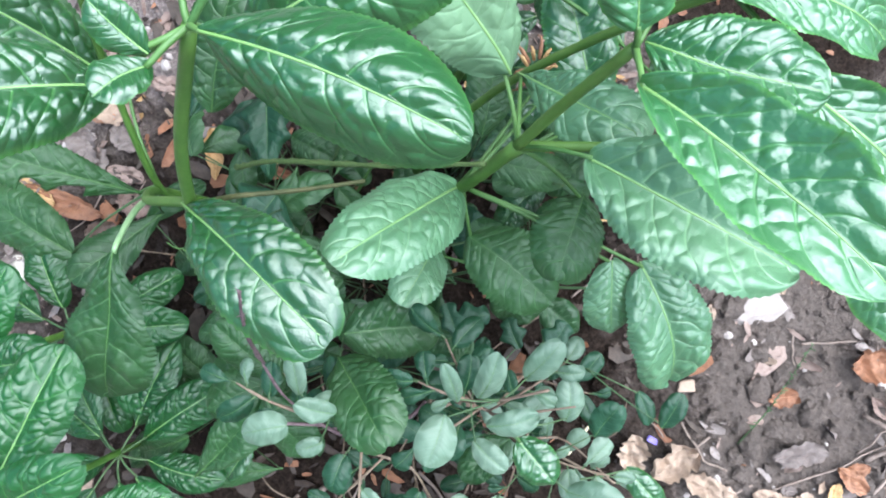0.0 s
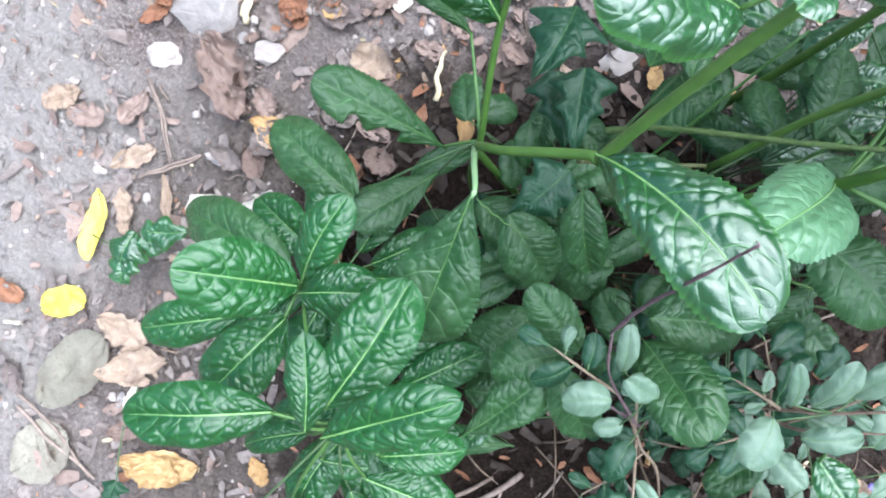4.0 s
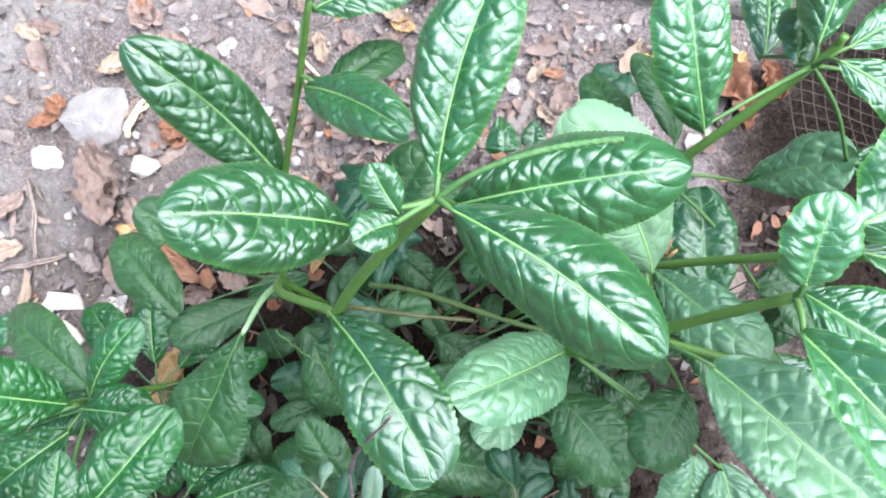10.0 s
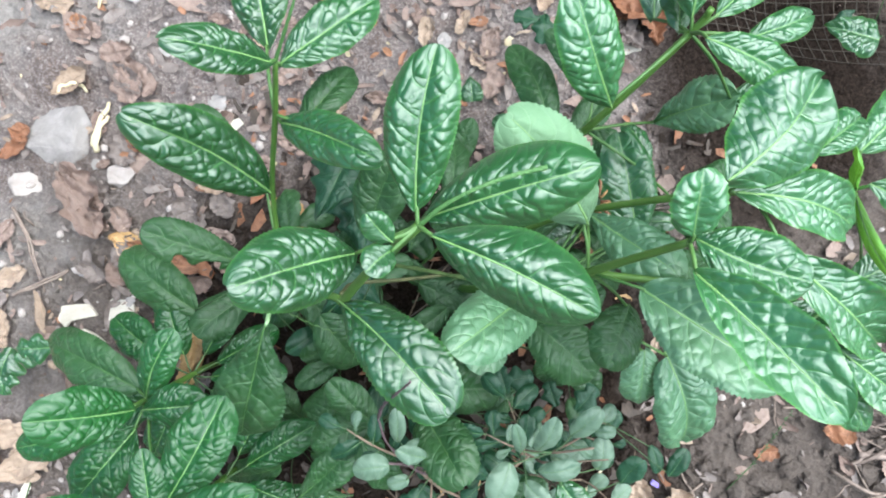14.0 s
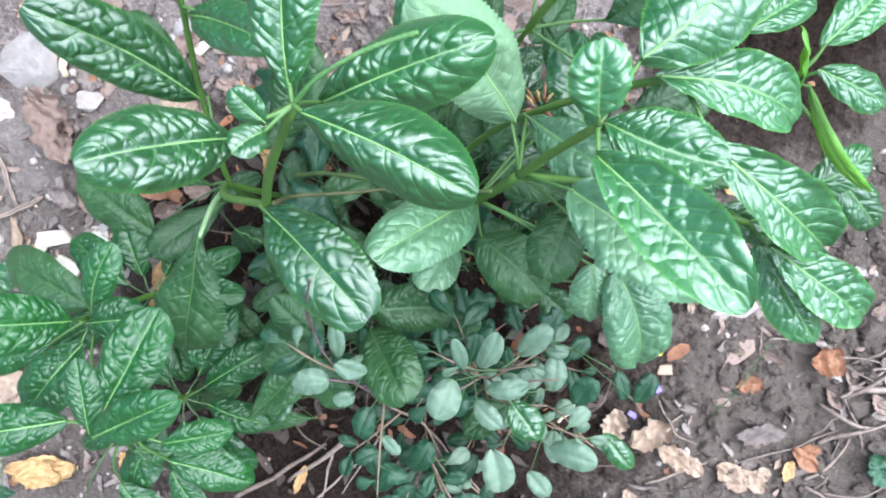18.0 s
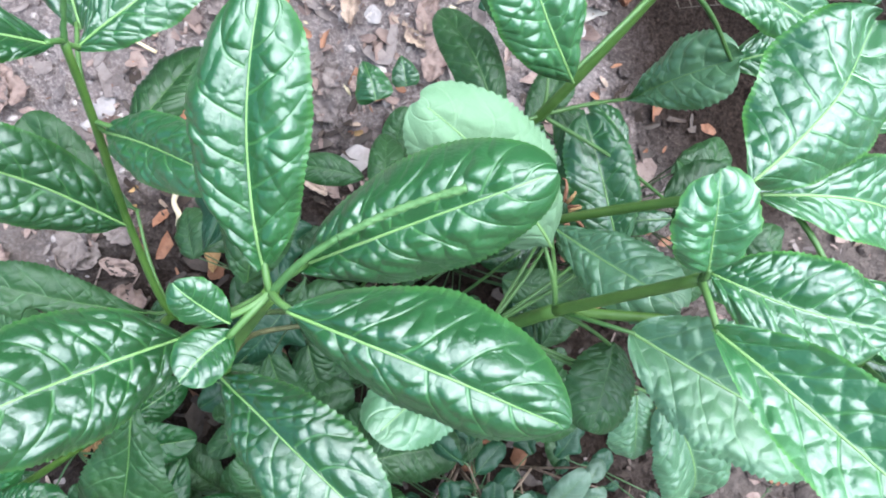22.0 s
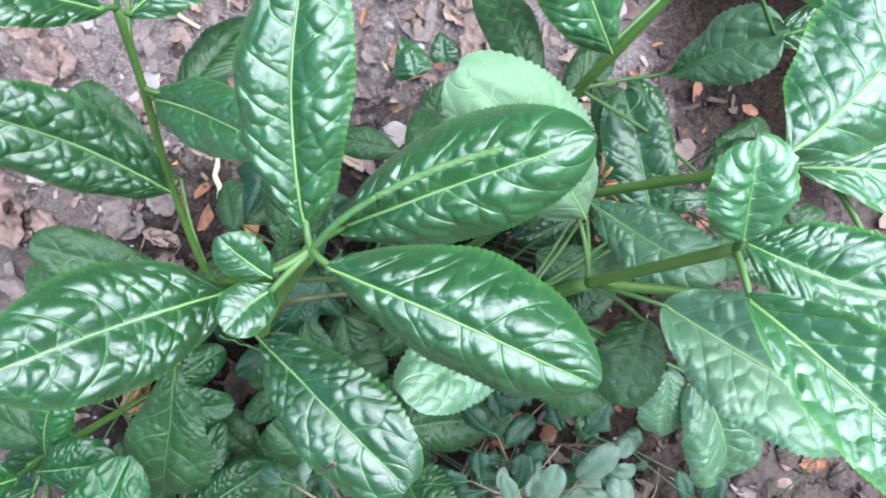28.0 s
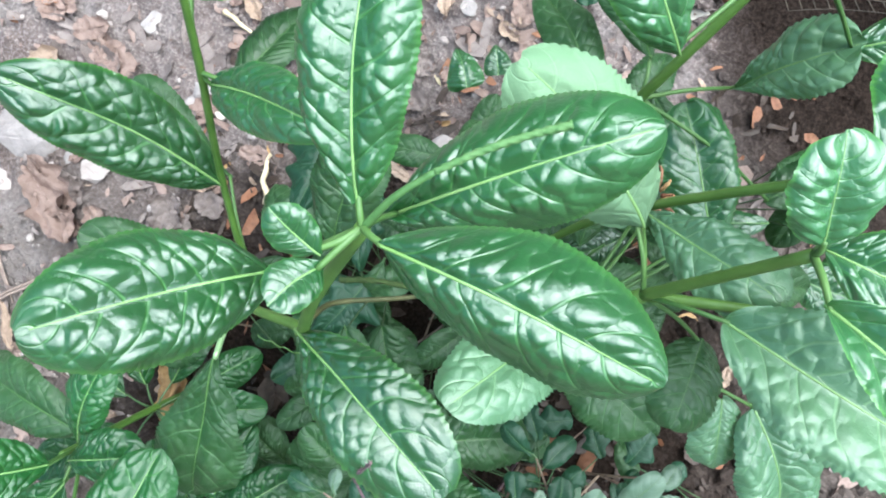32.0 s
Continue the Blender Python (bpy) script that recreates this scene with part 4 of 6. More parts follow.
leaf(shrub, (0.0435, -0.0740, 0.2220), (0.0624, -0.0502, 0.2368), 0.0182, 'ova', 'gray', node=(0.0300, -0.0830, 0.2350))
leaf(shrub, (0.0210, -0.1022, 0.2210), (0.0513, -0.0949, 0.2284), 0.0161, 'ova', 'gray', node=(0.0350, -0.1000, 0.2250))
leaf(shrub, (0.0140, -0.1165, 0.2010), (0.0343, -0.1332, 0.2084), 0.0170, 'ova', 'gray', node=(0.0120, -0.0920, 0.2000))
leaf(shrub, (0.0418, -0.1158, 0.2000), (0.0654, -0.1432, 0.2000), 0.0259, 'ova', 'green', node=(0.0350, -0.1000, 0.2250))
leaf(shrub, (0.0315, -0.1663, 0.1590), (0.0423, -0.2055, 0.1516), 0.0269, 'ova', 'gray', node=(0.0550, -0.1350, 0.1700))
leaf(shrub, (-0.0207, -0.1642, 0.1590), (-0.0353, -0.1931, 0.1516), 0.0208, 'rnd', 'blue', node=(-0.0200, -0.1900, 0.1300))
leaf(shrub, (-0.0517, -0.1994, 0.1390), (-0.0679, -0.2204, 0.1316), 0.0165, 'rnd', 'blue', node=(-0.0200, -0.1900, 0.1300))
leaf(shrub, (0.0754, -0.1541, 0.1820), (0.1112, -0.1593, 0.1968), 0.0225, 'ova', 'gray', node=(0.0550, -0.1350, 0.1700))
leaf(shrub, (0.0890, -0.1117, 0.2020), (0.1012, -0.0896, 0.2168), 0.0196, 'ova', 'blue', node=(0.0550, -0.1350, 0.1700))
leaf(shrub, (0.0717, -0.1035, 0.2010), (0.0720, -0.0762, 0.2084), 0.0184, 'ova', 'gray', node=(0.0350, -0.1000, 0.2250))
leaf(shrub, (0.0442, -0.1099, 0.1700), (0.0683, -0.0908, 0.1700), 0.0188, 'ova', 'gray', node=(0.0550, -0.1350, 0.1700))
leaf(shrub, (0.1302, -0.1570, 0.1200), (0.1582, -0.1865, 0.1200), 0.0209, 'ova', 'green', node=(0.0750, -0.1650, 0.1300))
leaf(shrub, (0.1381, -0.1001, 0.1200), (0.1474, -0.1254, 0.1200), 0.0138, 'ova', 'blue', node=(0.1000, -0.0850, 0.1100))
leaf(shrub, (0.1560, -0.1269, 0.1210), (0.1683, -0.1001, 0.1284), 0.0179, 'ova', 'blue', node=(0.1000, -0.0850, 0.1100))
leaf(shrub, (0.0201, -0.1859, 0.1200), (-0.0041, -0.2146, 0.1200), 0.0226, 'ova', 'blue', node=(-0.0200, -0.1900, 0.1300))
leaf(shrub, (0.0672, -0.1967, 0.1200), (0.0874, -0.2176, 0.1200), 0.0178, 'ova', 'gray', node=(0.0750, -0.1650, 0.1300))
leaf(shrub, (-0.0020, -0.0504, 0.1300), (0.0268, -0.0445, 0.1300), 0.0181, 'lob', 'blue', node=(0.0080, -0.1050, 0.1200))
leaf(shrub, (0.0038, -0.0618, 0.1300), (-0.0053, -0.0368, 0.1300), 0.0163, 'lob', 'blue', node=(0.0080, -0.1050, 0.1200))
leaf(shrub, (0.0487, -0.0688, 0.1300), (0.0398, -0.0475, 0.1300), 0.0165, 'lob', 'blue', node=(0.0080, -0.1050, 0.1200))
leaf(shrub, (0.0681, -0.0739, 0.1200), (0.0848, -0.0503, 0.1200), 0.0208, 'lob', 'blue', node=(0.1000, -0.0850, 0.1100))
leaf(shrub, (0.0246, -0.0635, 0.1100), (0.0220, -0.0789, 0.1100), 0.0127, 'ova', 'blue', node=(0.0080, -0.1050, 0.1200))
leaf(shrub, (-0.0329, -0.0711, 0.1200), (-0.0545, -0.0840, 0.1200), 0.0178, 'ova', 'blue', node=(0.0080, -0.1050, 0.1200))
leaf(shrub, (0.0974, -0.0962, 0.1000), (0.1148, -0.0756, 0.1000), 0.0167, 'ova', 'blue', node=(0.1000, -0.0850, 0.1100))
leaf(shrub, (-0.1500, -0.1483, 0.1200), (-0.1676, -0.1727, 0.1200), 0.0178, 'ova', 'green', node=(-0.0500, -0.1050, 0.1700))
leaf(shrub, (-0.0617, -0.1939, 0.1000), (-0.0757, -0.2187, 0.1000), 0.0170, 'ova', 'blue', node=(-0.0200, -0.1900, 0.1300))
leaf(shrub, (-0.0669, -0.0854, 0.2220), (-0.0828, -0.0935, 0.2368), 0.0115, 'rnd', 'gray', node=(-0.0700, -0.0950, 0.2350))
leaf(shrub, (0.0206, -0.0646, 0.2020), (0.0161, -0.0851, 0.2168), 0.0122, 'ova', 'gray', node=(0.0120, -0.0920, 0.2000))

undergrowth = []
for x, y in [(-0.17, -0.06), (-0.08, -0.03), (-0.13, 0.04), (0.0, 0.07), (-0.2, -0.15), (-0.09, -0.1), (0.06, 0.06), (0.13, 0.12)]:
    undergrowth.append(plant_root('undergrowth_plant', (x, y, 0), 'low seedling with older dusty green leaves under taller weeds', 'plant'))
leaf(nearest(undergrowth, (-0.1098, -0.0832, 0.1811)), (-0.1098, -0.0832, 0.1811), (-0.1574, -0.1043, 0.1911), 0.0345, 'ova', 'matte', node='root')
leaf(nearest(undergrowth, (-0.1072, -0.0782, 0.2031)), (-0.1072, -0.0782, 0.2031), (-0.1427, -0.0456, 0.2232), 0.0284, 'ova', 'matte', node='root')
leaf(nearest(undergrowth, (-0.1707, -0.1530, 0.1723)), (-0.1707, -0.1530, 0.1723), (-0.1243, -0.1010, 0.1917), 0.0324, 'spa', 'matte', node='root')
leaf(nearest(undergrowth, (-0.0704, -0.0658, 0.2055)), (-0.0704, -0.0658, 0.2055), (-0.0363, -0.1077, 0.2486), 0.0438, 'ova', 'matte', node='root')
leaf(nearest(undergrowth, (-0.0687, -0.0517, 0.2003)), (-0.0687, -0.0517, 0.2003), (-0.0068, -0.0473, 0.1892), 0.0408, 'ova', 'matte', node='root')
leaf(nearest(undergrowth, (-0.1633, -0.0012, 0.1617)), (-0.1633, -0.0012, 0.1617), (-0.1261, -0.0421, 0.1389), 0.0448, 'ova', 'matte', node='root')
leaf(nearest(undergrowth, (-0.1231, 0.0161, 0.2217)), (-0.1231, 0.0161, 0.2217), (-0.1052, -0.0327, 0.1825), 0.0294, 'ova', 'matte', node='root')
leaf(nearest(undergrowth, (-0.1932, -0.1395, 0.1292)), (-0.1932, -0.1395, 0.1292), (-0.2575, -0.1658, 0.0851), 0.0287, 'ova', 'matte', node='root')
leaf(nearest(undergrowth, (-0.2045, -0.0939, 0.1000)), (-0.2045, -0.0939, 0.1000), (-0.2060, -0.1229, 0.1000), 0.0143, 'ova', 'matte', node='root')
leaf(nearest(undergrowth, (-0.1169, -0.0929, 0.2010)), (-0.1169, -0.0929, 0.2010), (-0.0880, -0.1372, 0.1808), 0.0311, 'ova', 'matte', node='root')
leaf(nearest(undergrowth, (-0.1319, -0.0669, 0.1200)), (-0.1319, -0.0669, 0.1200), (-0.1755, -0.1112, 0.1200), 0.0421, 'ova', 'matte', node='root')
leaf(nearest(undergrowth, (-0.1165, 0.0103, 0.1200)), (-0.1165, 0.0103, 0.1200), (-0.0954, -0.0509, 0.1000), 0.0450, 'ova', 'matte', node='root')
leaf(nearest(undergrowth, (-0.1891, 0.0105, 0.1000)), (-0.1891, 0.0105, 0.1000), (-0.1398, -0.0174, 0.1000), 0.0391, 'ova', 'matte', node='root')
leaf(nearest(undergrowth, (-0.1756, -0.1389, 0.0800)), (-0.1756, -0.1389, 0.0800), (-0.1047, -0.1314, 0.0800), 0.0431, 'ova', 'matte', node='root')
leaf(nearest(undergrowth, (-0.2308, -0.1429, 0.1000)), (-0.2308, -0.1429, 0.1000), (-0.2488, -0.1730, 0.1000), 0.0182, 'ova', 'matte', node='root')
leaf(nearest(undergrowth, (-0.1301, -0.1698, 0.1000)), (-0.1301, -0.1698, 0.1000), (-0.1939, -0.1751, 0.1000), 0.0248, 'spa', 'matte', node='root')
leaf(nearest(undergrowth, (-0.2488, 0.0221, 0.0800)), (-0.2488, 0.0221, 0.0800), (-0.2035, 0.0526, 0.0800), 0.0217, 'ova', 'matte', node='root')
leaf(nearest(undergrowth, (-0.1751, -0.0028, 0.1000)), (-0.1751, -0.0028, 0.1000), (-0.1521, -0.0340, 0.0900), 0.0312, 'ova', 'matte', node='root')
leaf(nearest(undergrowth, (-0.1942, -0.0263, 0.0800)), (-0.1942, -0.0263, 0.0800), (-0.1642, -0.0497, 0.0800), 0.0305, 'ova', 'matte', node='root')
leaf(nearest(undergrowth, (-0.0835, 0.0315, 0.0800)), (-0.0835, 0.0315, 0.0800), (-0.0320, 0.0105, 0.0800), 0.0337, 'ova', 'matte', node='root')
leaf(nearest(undergrowth, (-0.0334, 0.1249, 0.1200)), (-0.0334, 0.1249, 0.1200), (-0.0730, 0.0831, 0.1200), 0.0391, 'rnd', 'matte', node='root')
leaf(nearest(undergrowth, (-0.0731, 0.1307, 0.1500)), (-0.0731, 0.1307, 0.1500), (-0.1227, 0.1399, 0.1500), 0.0237, 'ell', 'matte', node='root')
leaf(nearest(undergrowth, (-0.0541, 0.1397, 0.1200)), (-0.0541, 0.1397, 0.1200), (-0.0448, 0.1854, 0.1300), 0.0234, 'ell', 'matte', node='root')
leaf(nearest(undergrowth, (0.0508, 0.1274, 0.1000)), (0.0508, 0.1274, 0.1000), (0.0211, 0.0881, 0.1000), 0.0289, 'ova', 'matte', node='root')
leaf(nearest(undergrowth, (0.0879, 0.0539, 0.1200)), (0.0879, 0.0539, 0.1200), (0.0273, 0.0514, 0.1400), 0.0263, 'spa', 'matte', node='root')
leaf(nearest(undergrowth, (-0.0011, 0.0967, 0.1000)), (-0.0011, 0.0967, 0.1000), (0.0557, 0.0856, 0.1000), 0.0353, 'ova', 'matte', node='root')

creepers = []
for x, y in [(-0.15, 0.09), (-0.56, -0.07), (-0.05, 0.25), (0.03, 0.33), (0.4, 0.34), (-0.49, -0.2), (-0.44, -0.05)]:
    creepers.append(plant_root('creeper', (x, y, 0), 'small blue-green creeper with heart-shaped and lobed leaves', 'plant'))
leaf(nearest(creepers, (-0.1451, 0.1294, 0.2000)), (-0.1451, 0.1294, 0.2000), (-0.1629, 0.0786, 0.2200), 0.0474, 'ivy', 'blue', node='root')
leaf(nearest(creepers, (-0.1284, 0.0391, 0.1400)), (-0.1284, 0.0391, 0.1400), (-0.1661, -0.0038, 0.1400), 0.0465, 'ivy', 'blue', node='root')
leaf(nearest(creepers, (-0.1486, 0.1072, 0.1400)), (-0.1486, 0.1072, 0.1400), (-0.1344, 0.0545, 0.1400), 0.0457, 'ivy', 'blue', node='root')
leaf(nearest(creepers, (-0.1311, 0.1063, 0.1600)), (-0.1311, 0.1063, 0.1600), (-0.1288, 0.0487, 0.1600), 0.0405, 'ivy', 'blue', node='root')
leaf(nearest(creepers, (-0.0677, 0.1959, 0.1000)), (-0.0677, 0.1959, 0.1000), (-0.0774, 0.2275, 0.1000), 0.0292, 'hrt', 'green', node='root')
leaf(nearest(creepers, (-0.0443, 0.2082, 0.1000)), (-0.0443, 0.2082, 0.1000), (-0.0481, 0.2323, 0.1000), 0.0214, 'hrt', 'green', node='root')
leaf(nearest(creepers, (0.0236, 0.3124, 0.0600)), (0.0236, 0.3124, 0.0600), (0.0244, 0.2826, 0.0600), 0.0223, 'lob', 'blue', node='root')
leaf(nearest(creepers, (0.0179, 0.3060, 0.0600)), (0.0179, 0.3060, 0.0600), (-0.0068, 0.3102, 0.0600), 0.0193, 'lob', 'blue', node='root')
leaf(nearest(creepers, (-0.4866, -0.0591, 0.0400)), (-0.4866, -0.0591, 0.0400), (-0.4717, -0.0819, 0.0400), 0.0233, 'lob', 'green', node='root')
leaf(nearest(creepers, (-0.4983, -0.0815, 0.0400)), (-0.4983, -0.0815, 0.0400), (-0.5030, -0.1129, 0.0400), 0.0274, 'lob', 'green', node='root')
leaf(nearest(creepers, (-0.4953, -0.0639, 0.0400)), (-0.4953, -0.0639, 0.0400), (-0.5066, -0.1045, 0.0400), 0.0336, 'lob', 'green', node='root')
leaf(nearest(creepers, (-0.4753, -0.2919, 0.0300)), (-0.4753, -0.2919, 0.0300), (-0.4796, -0.3221, 0.0300), 0.0234, 'ivy', 'blue', node='root')
leaf(nearest(creepers, (-0.1594, -0.0176, 0.1000)), (-0.1594, -0.0176, 0.1000), (-0.1381, -0.0399, 0.1000), 0.0280, 'hrt', 'green', node='root')
leaf(nearest(creepers, (-0.4368, -0.0556, 0.0600)), (-0.4368, -0.0556, 0.0600), (-0.4797, -0.0606, 0.0600), 0.0251, 'lob', 'green', node='root')
leaf(nearest(creepers, (0.3435, 0.3842, 0.1000)), (0.3435, 0.3842, 0.1000), (0.2958, 0.3538, 0.1000), 0.0385, 'hrt', 'green', node='root')
leaf(nearest(creepers, (0.3527, 0.3021, 0.0800)), (0.3527, 0.3021, 0.0800), (0.3011, 0.3159, 0.0800), 0.0411, 'hrt', 'green', node='root')
leaf(nearest(creepers, (0.3326, 0.3420, 0.0500)), (0.3326, 0.3420, 0.0500), (0.3455, 0.3192, 0.0500), 0.0232, 'ivy', 'blue', node='root')


# ---------- stems that carry flowers, shrub twigs ----------
def flower_spike(plant, points, r0, r1, material=None, name="flower_spike"):
    return stem(plant, points, r0, r1, material or SPIKE, name, sides=9, steps=24, bumps=0.25, knots=0.3)


BARKY = plain("brown_green_stem", (0.05, 0.06, 0.022), (0.13, 0.12, 0.05), 120, 0.6, 0.3, 0.4)
OLIVE = plain("olive_spike", (0.028, 0.055, 0.014), (0.085, 0.125, 0.036), 500, 0.6, 0.3, 0.6)
PALE = plain("pale_spike", (0.065, 0.15, 0.045), (0.15, 0.26, 0.1), 400, 0.6, 0.3, 0.4)
stem(weed_a, [(-0.076, 0.064, 0.437), (-0.067, 0.072, 0.445), (-0.056, 0.079, 0.450)], 0.0013, 0.0009, SPIKE, "spike_stalk")
flower_spike(weed_a, [(-0.056, 0.079, 0.450), (-0.045, 0.084, 0.454), (-0.034, 0.088, 0.457), (-0.023, 0.091, 0.460)], 0.0009, 0.0011, PALE)
flower_spike(weed_a, [(-0.120, 0.045, 0.258), (-0.092, 0.046, 0.280), (-0.036, 0.040, 0.318), (0.012, 0.038, 0.346)], 0.0016, 0.0011, OLIVE)
stem(weed_a, [(-0.131, 0.024, 0.275), (-0.127, 0.031, 0.235), (-0.092, 0.036, 0.225), (-0.055, 0.043, 0.215)], 0.0018, 0.0013, BARKY)
flower_spike(weed_b, [(-0.160, 0.150, 0.385), (-0.150, 0.165, 0.405), (-0.142, 0.182, 0.418)], 0.0012, 0.0006)

TWIGS = [
    [(0.0, -0.11, -0.01), (-0.03, -0.13, 0.08), (-0.055, -0.125, 0.16), (-0.070, -0.112, 0.208), (-0.093, -0.085, 0.241), (-0.100, -0.06, 0.27)],
    [(-0.055, -0.125, 0.16), (-0.08, -0.11, 0.2), (-0.106, -0.1, 0.235)],
    [(0.0, -0.11, 0.03), (-0.016, -0.11, 0.12), (-0.014, -0.102, 0.19), (0.004, -0.094, 0.195), (0.027, -0.084, 0.235), (0.052, -0.072, 0.262)],
    [(0.004, -0.094, 0.195), (0.022, -0.101, 0.185), (0.032, -0.101, 0.2), (0.074, -0.09, 0.22)],
    [(0.0, -0.11, 0.02), (0.03, -0.13, 0.09), (0.055, -0.135, 0.17)],
    [(0.0, -0.11, 0.02), (0.04, -0.16, 0.06), (0.082, -0.141, 0.1), (0.122, -0.169, 0.12)],
    [(-0.070, -0.112, 0.205), (-0.051, -0.139, 0.16), (-0.028, -0.162, 0.12), (-0.007, -0.209, 0.08), (0.032, -0.254, 0.04)],
    [(0.0, -0.11, 0.01), (0.06, -0.1, 0.06), (0.1, -0.085, 0.11)],
    [(0.0, -0.11, 0.01), (-0.03, -0.16, 0.06), (-0.02, -0.19, 0.13)],
]
for k, line in enumerate(TWIGS):
    stem(shrub, line, 0.0018 if k < 4 else 0.0015, 0.0007, PURPLE if k in (0, 1) else BARK, "twig", knots=0.45)
# the dry purple flower spike bends over at the tip and carries short dead bracts
SPIKE_LINE = [Vector(p) for p in ((-0.100, -0.060, 0.268), (-0.095, -0.044, 0.308), (-0.086, -0.029, 0.350), (-0.076, -0.014, 0.388))]
stem(shrub, SPIKE_LINE, 0.0012, 0.0005, PURPLE, "dry_spike", bumps=0.3, steps=9, knots=0.5)
rnd = random.Random(5)
for p in smooth_path(SPIKE_LINE, 12)[6:]:
    d = Vector((rnd.uniform(-1, 1), rnd.uniform(-1, 1), rnd.uniform(-0.4, 1))).normalized() * rnd.uniform(0.0012, 0.0026)
    v, f = tube([p - shrub.location, p + d * 0.5 - shrub.location, p + d - shrub.location], 0.0003, 0.0001, 5, 2, 0.2)
    part("bract", mesh_of("bract", v, f, PURPLE), shrub)

# side sprigs with alternate small leaves
for k in range(28):
    line = TWIGS[rnd.choice((0, 2, 3, 4, 5, 5, 6, 6, 7, 7, 8, 8))]
    pts = [p for p in smooth_path(line, 5) if 0.03 < p.z < 0.24]
    p = rnd.choice(pts)
    h = rnd.uniform(0, 6.28)
    d = Vector((math.cos(h), 0.8 * math.sin(h) - 0.1, rnd.uniform(0.1, 0.6))).normalized() * rnd.uniform(0.035, 0.075)
    way = [p, p + d * 0.5 + Vector((0, 0, 0.006)), p + d]
    stem(shrub, way, 0.0011, 0.0006, BARK, "twig", knots=0.4)
    for i, q in enumerate(smooth_path(way, 3)[1:]):
        a = h + (1.1 if i % 2 else -1.1) * (0.3 if i == 5 else 1) + rnd.uniform(-0.3, 0.3)
        s = rnd.uniform(0.011, 0.025)
        e = Vector((math.cos(a), math.sin(a), rnd.uniform(-0.1, 0.35)))
        leaf(shrub, q + e * 0.003, q + e * (0.003 + s), s * rnd.uniform(0.55, 0.78), rnd.choice(("ova", "rnd", "spa")), "gray" if q.z > 0.08 and rnd.random() < (0.75 if q.x > 0.03 else 0.1) else "blue", roll=rnd.uniform(-25, 25), quilt=0.6, fold=rnd.uniform(0.1, 0.35), node=q)
for k in range(72):
    # older leaves that fill the shade under the tall weeds
    b = Vector((rnd.uniform(-0.24, 0.1), rnd.uniform(-0.14, 0.1), rnd.uniform(0.02, 0.13)))
    h = rnd.uniform(0, 6.28)
    s = rnd.uniform(0.025, 0.05)
    leaf(nearest(undergrowth, b), b, b + Vector((math.cos(h) * s, math.sin(h) * s, rnd.uniform(-0.012, 0.012))), s * rnd.uniform(0.5, 0.75), rnd.choice(("ova", "spa", "ell", "ova")), rnd.choice(("matte", "matte", "matte", "blue")), roll=rnd.uniform(-25, 25), node="root")
for k in range(34):
    # leaves of the layer below the glossy top leaves, towards the wire mesh
    b = Vector((rnd.uniform(0.0, 0.2), rnd.uniform(0.04, 0.18), rnd.uniform(0.06, 0.2)))
    h = rnd.uniform(0, 6.28)
    s = rnd.uniform(0.035, 0.06)
    leaf(nearest(undergrowth, b), b, b + Vector((math.cos(h) * s, math.sin(h) * s, rnd.uniform(-0.015, 0.01))), s * rnd.uniform(0.45, 0.65), rnd.choice(("ova", "ell")), rnd.choice(("matte", "matte", "green")), roll=rnd.uniform(-20, 20), node="root")
for k in range(22):
    # thin dead twigs lodged under the leaves
    p = Vector((rnd.uniform(-0.22, 0.14), rnd.uniform(-0.24, 0.12), 0.0))
    a = rnd.uniform(0, 6.28)
    d = Vector((math.cos(a), math.sin(a), 0)) * rnd.uniform(0.04, 0.1)
    stem(nearest(undergrowth, p), [p + Vector((0, 0, 0.006)), p + d * 0.5 + Vector((0, 0, rnd.uniform(0.015, 0.05))), p + d + Vector((0, 0, rnd.uniform(0.005, 0.07)))], 0.0011, 0.0005, BARK, "dead_twig", knots=0.4)
for k in range(9):
    # thin bare stems that cross low under the leaves
    p = Vector((rnd.uniform(-0.14, 0.0), rnd.uniform(-0.03, 0.08), 0.0))
    h = rnd.uniform(-0.6, 0.9)
    d = Vector((math.cos(h), math.sin(h), 0)) * rnd.uniform(0.08, 0.16)
    stem(nearest(undergrowth, p), [p, p + d * 0.3 + Vector((0, 0, 0.08)), p + d + Vector((0, 0.01, rnd.uniform(0.13, 0.2)))], 0.0016, 0.001, rnd.choice((DIM, STALK, BARK)))


# a withered flower head caught at the fork, and a thin curled tendril
for k in range(13):
    a = k * 2.4
    c = Vector((0.042 + 0.005 * math.cos(a), 0.100 + 0.005 * math.sin(a), 0.260 + 0.0015 * (k % 4)))
    d = Vector((math.cos(a), math.sin(a), rnd.uniform(0.0, 0.7))).normalized() * rnd.uniform(0.006, 0.013)
    side = Vector((-d.y, d.x, 0)) * rnd.uniform(-0.5, 0.5)
    line = [c, c + d * 0.5 + side * 0.5 + Vector((0, 0, 0.003)), c + d * 0.9 + side, c + d + side * 1.6 + Vector((0, 0, -0.003))]
    v, f = tube([p - weed_c.location for p in line], 0.0013, 0.0005, 5, 3, 0.3, 0.4)
    part("withered_petal", mesh_of("withered_petal", v, f, RUST if k % 3 else OCHRE), weed_c, None, "withered rust-brown petal")
CURL = [Vector((-0.186 + 0.055 * k / 40, 0.003 - 0.02 * math.sin(1.5 * k / 40), 0.19 - 0.045 * k / 40)) + 0.0006 * Vector((0, math.cos(k * 1.1), math.sin(k * 1.1))) for k in range(41)]
stem(weed_b, CURL, 0.0004, 0.0003, STALK, "tendril", steps=2)


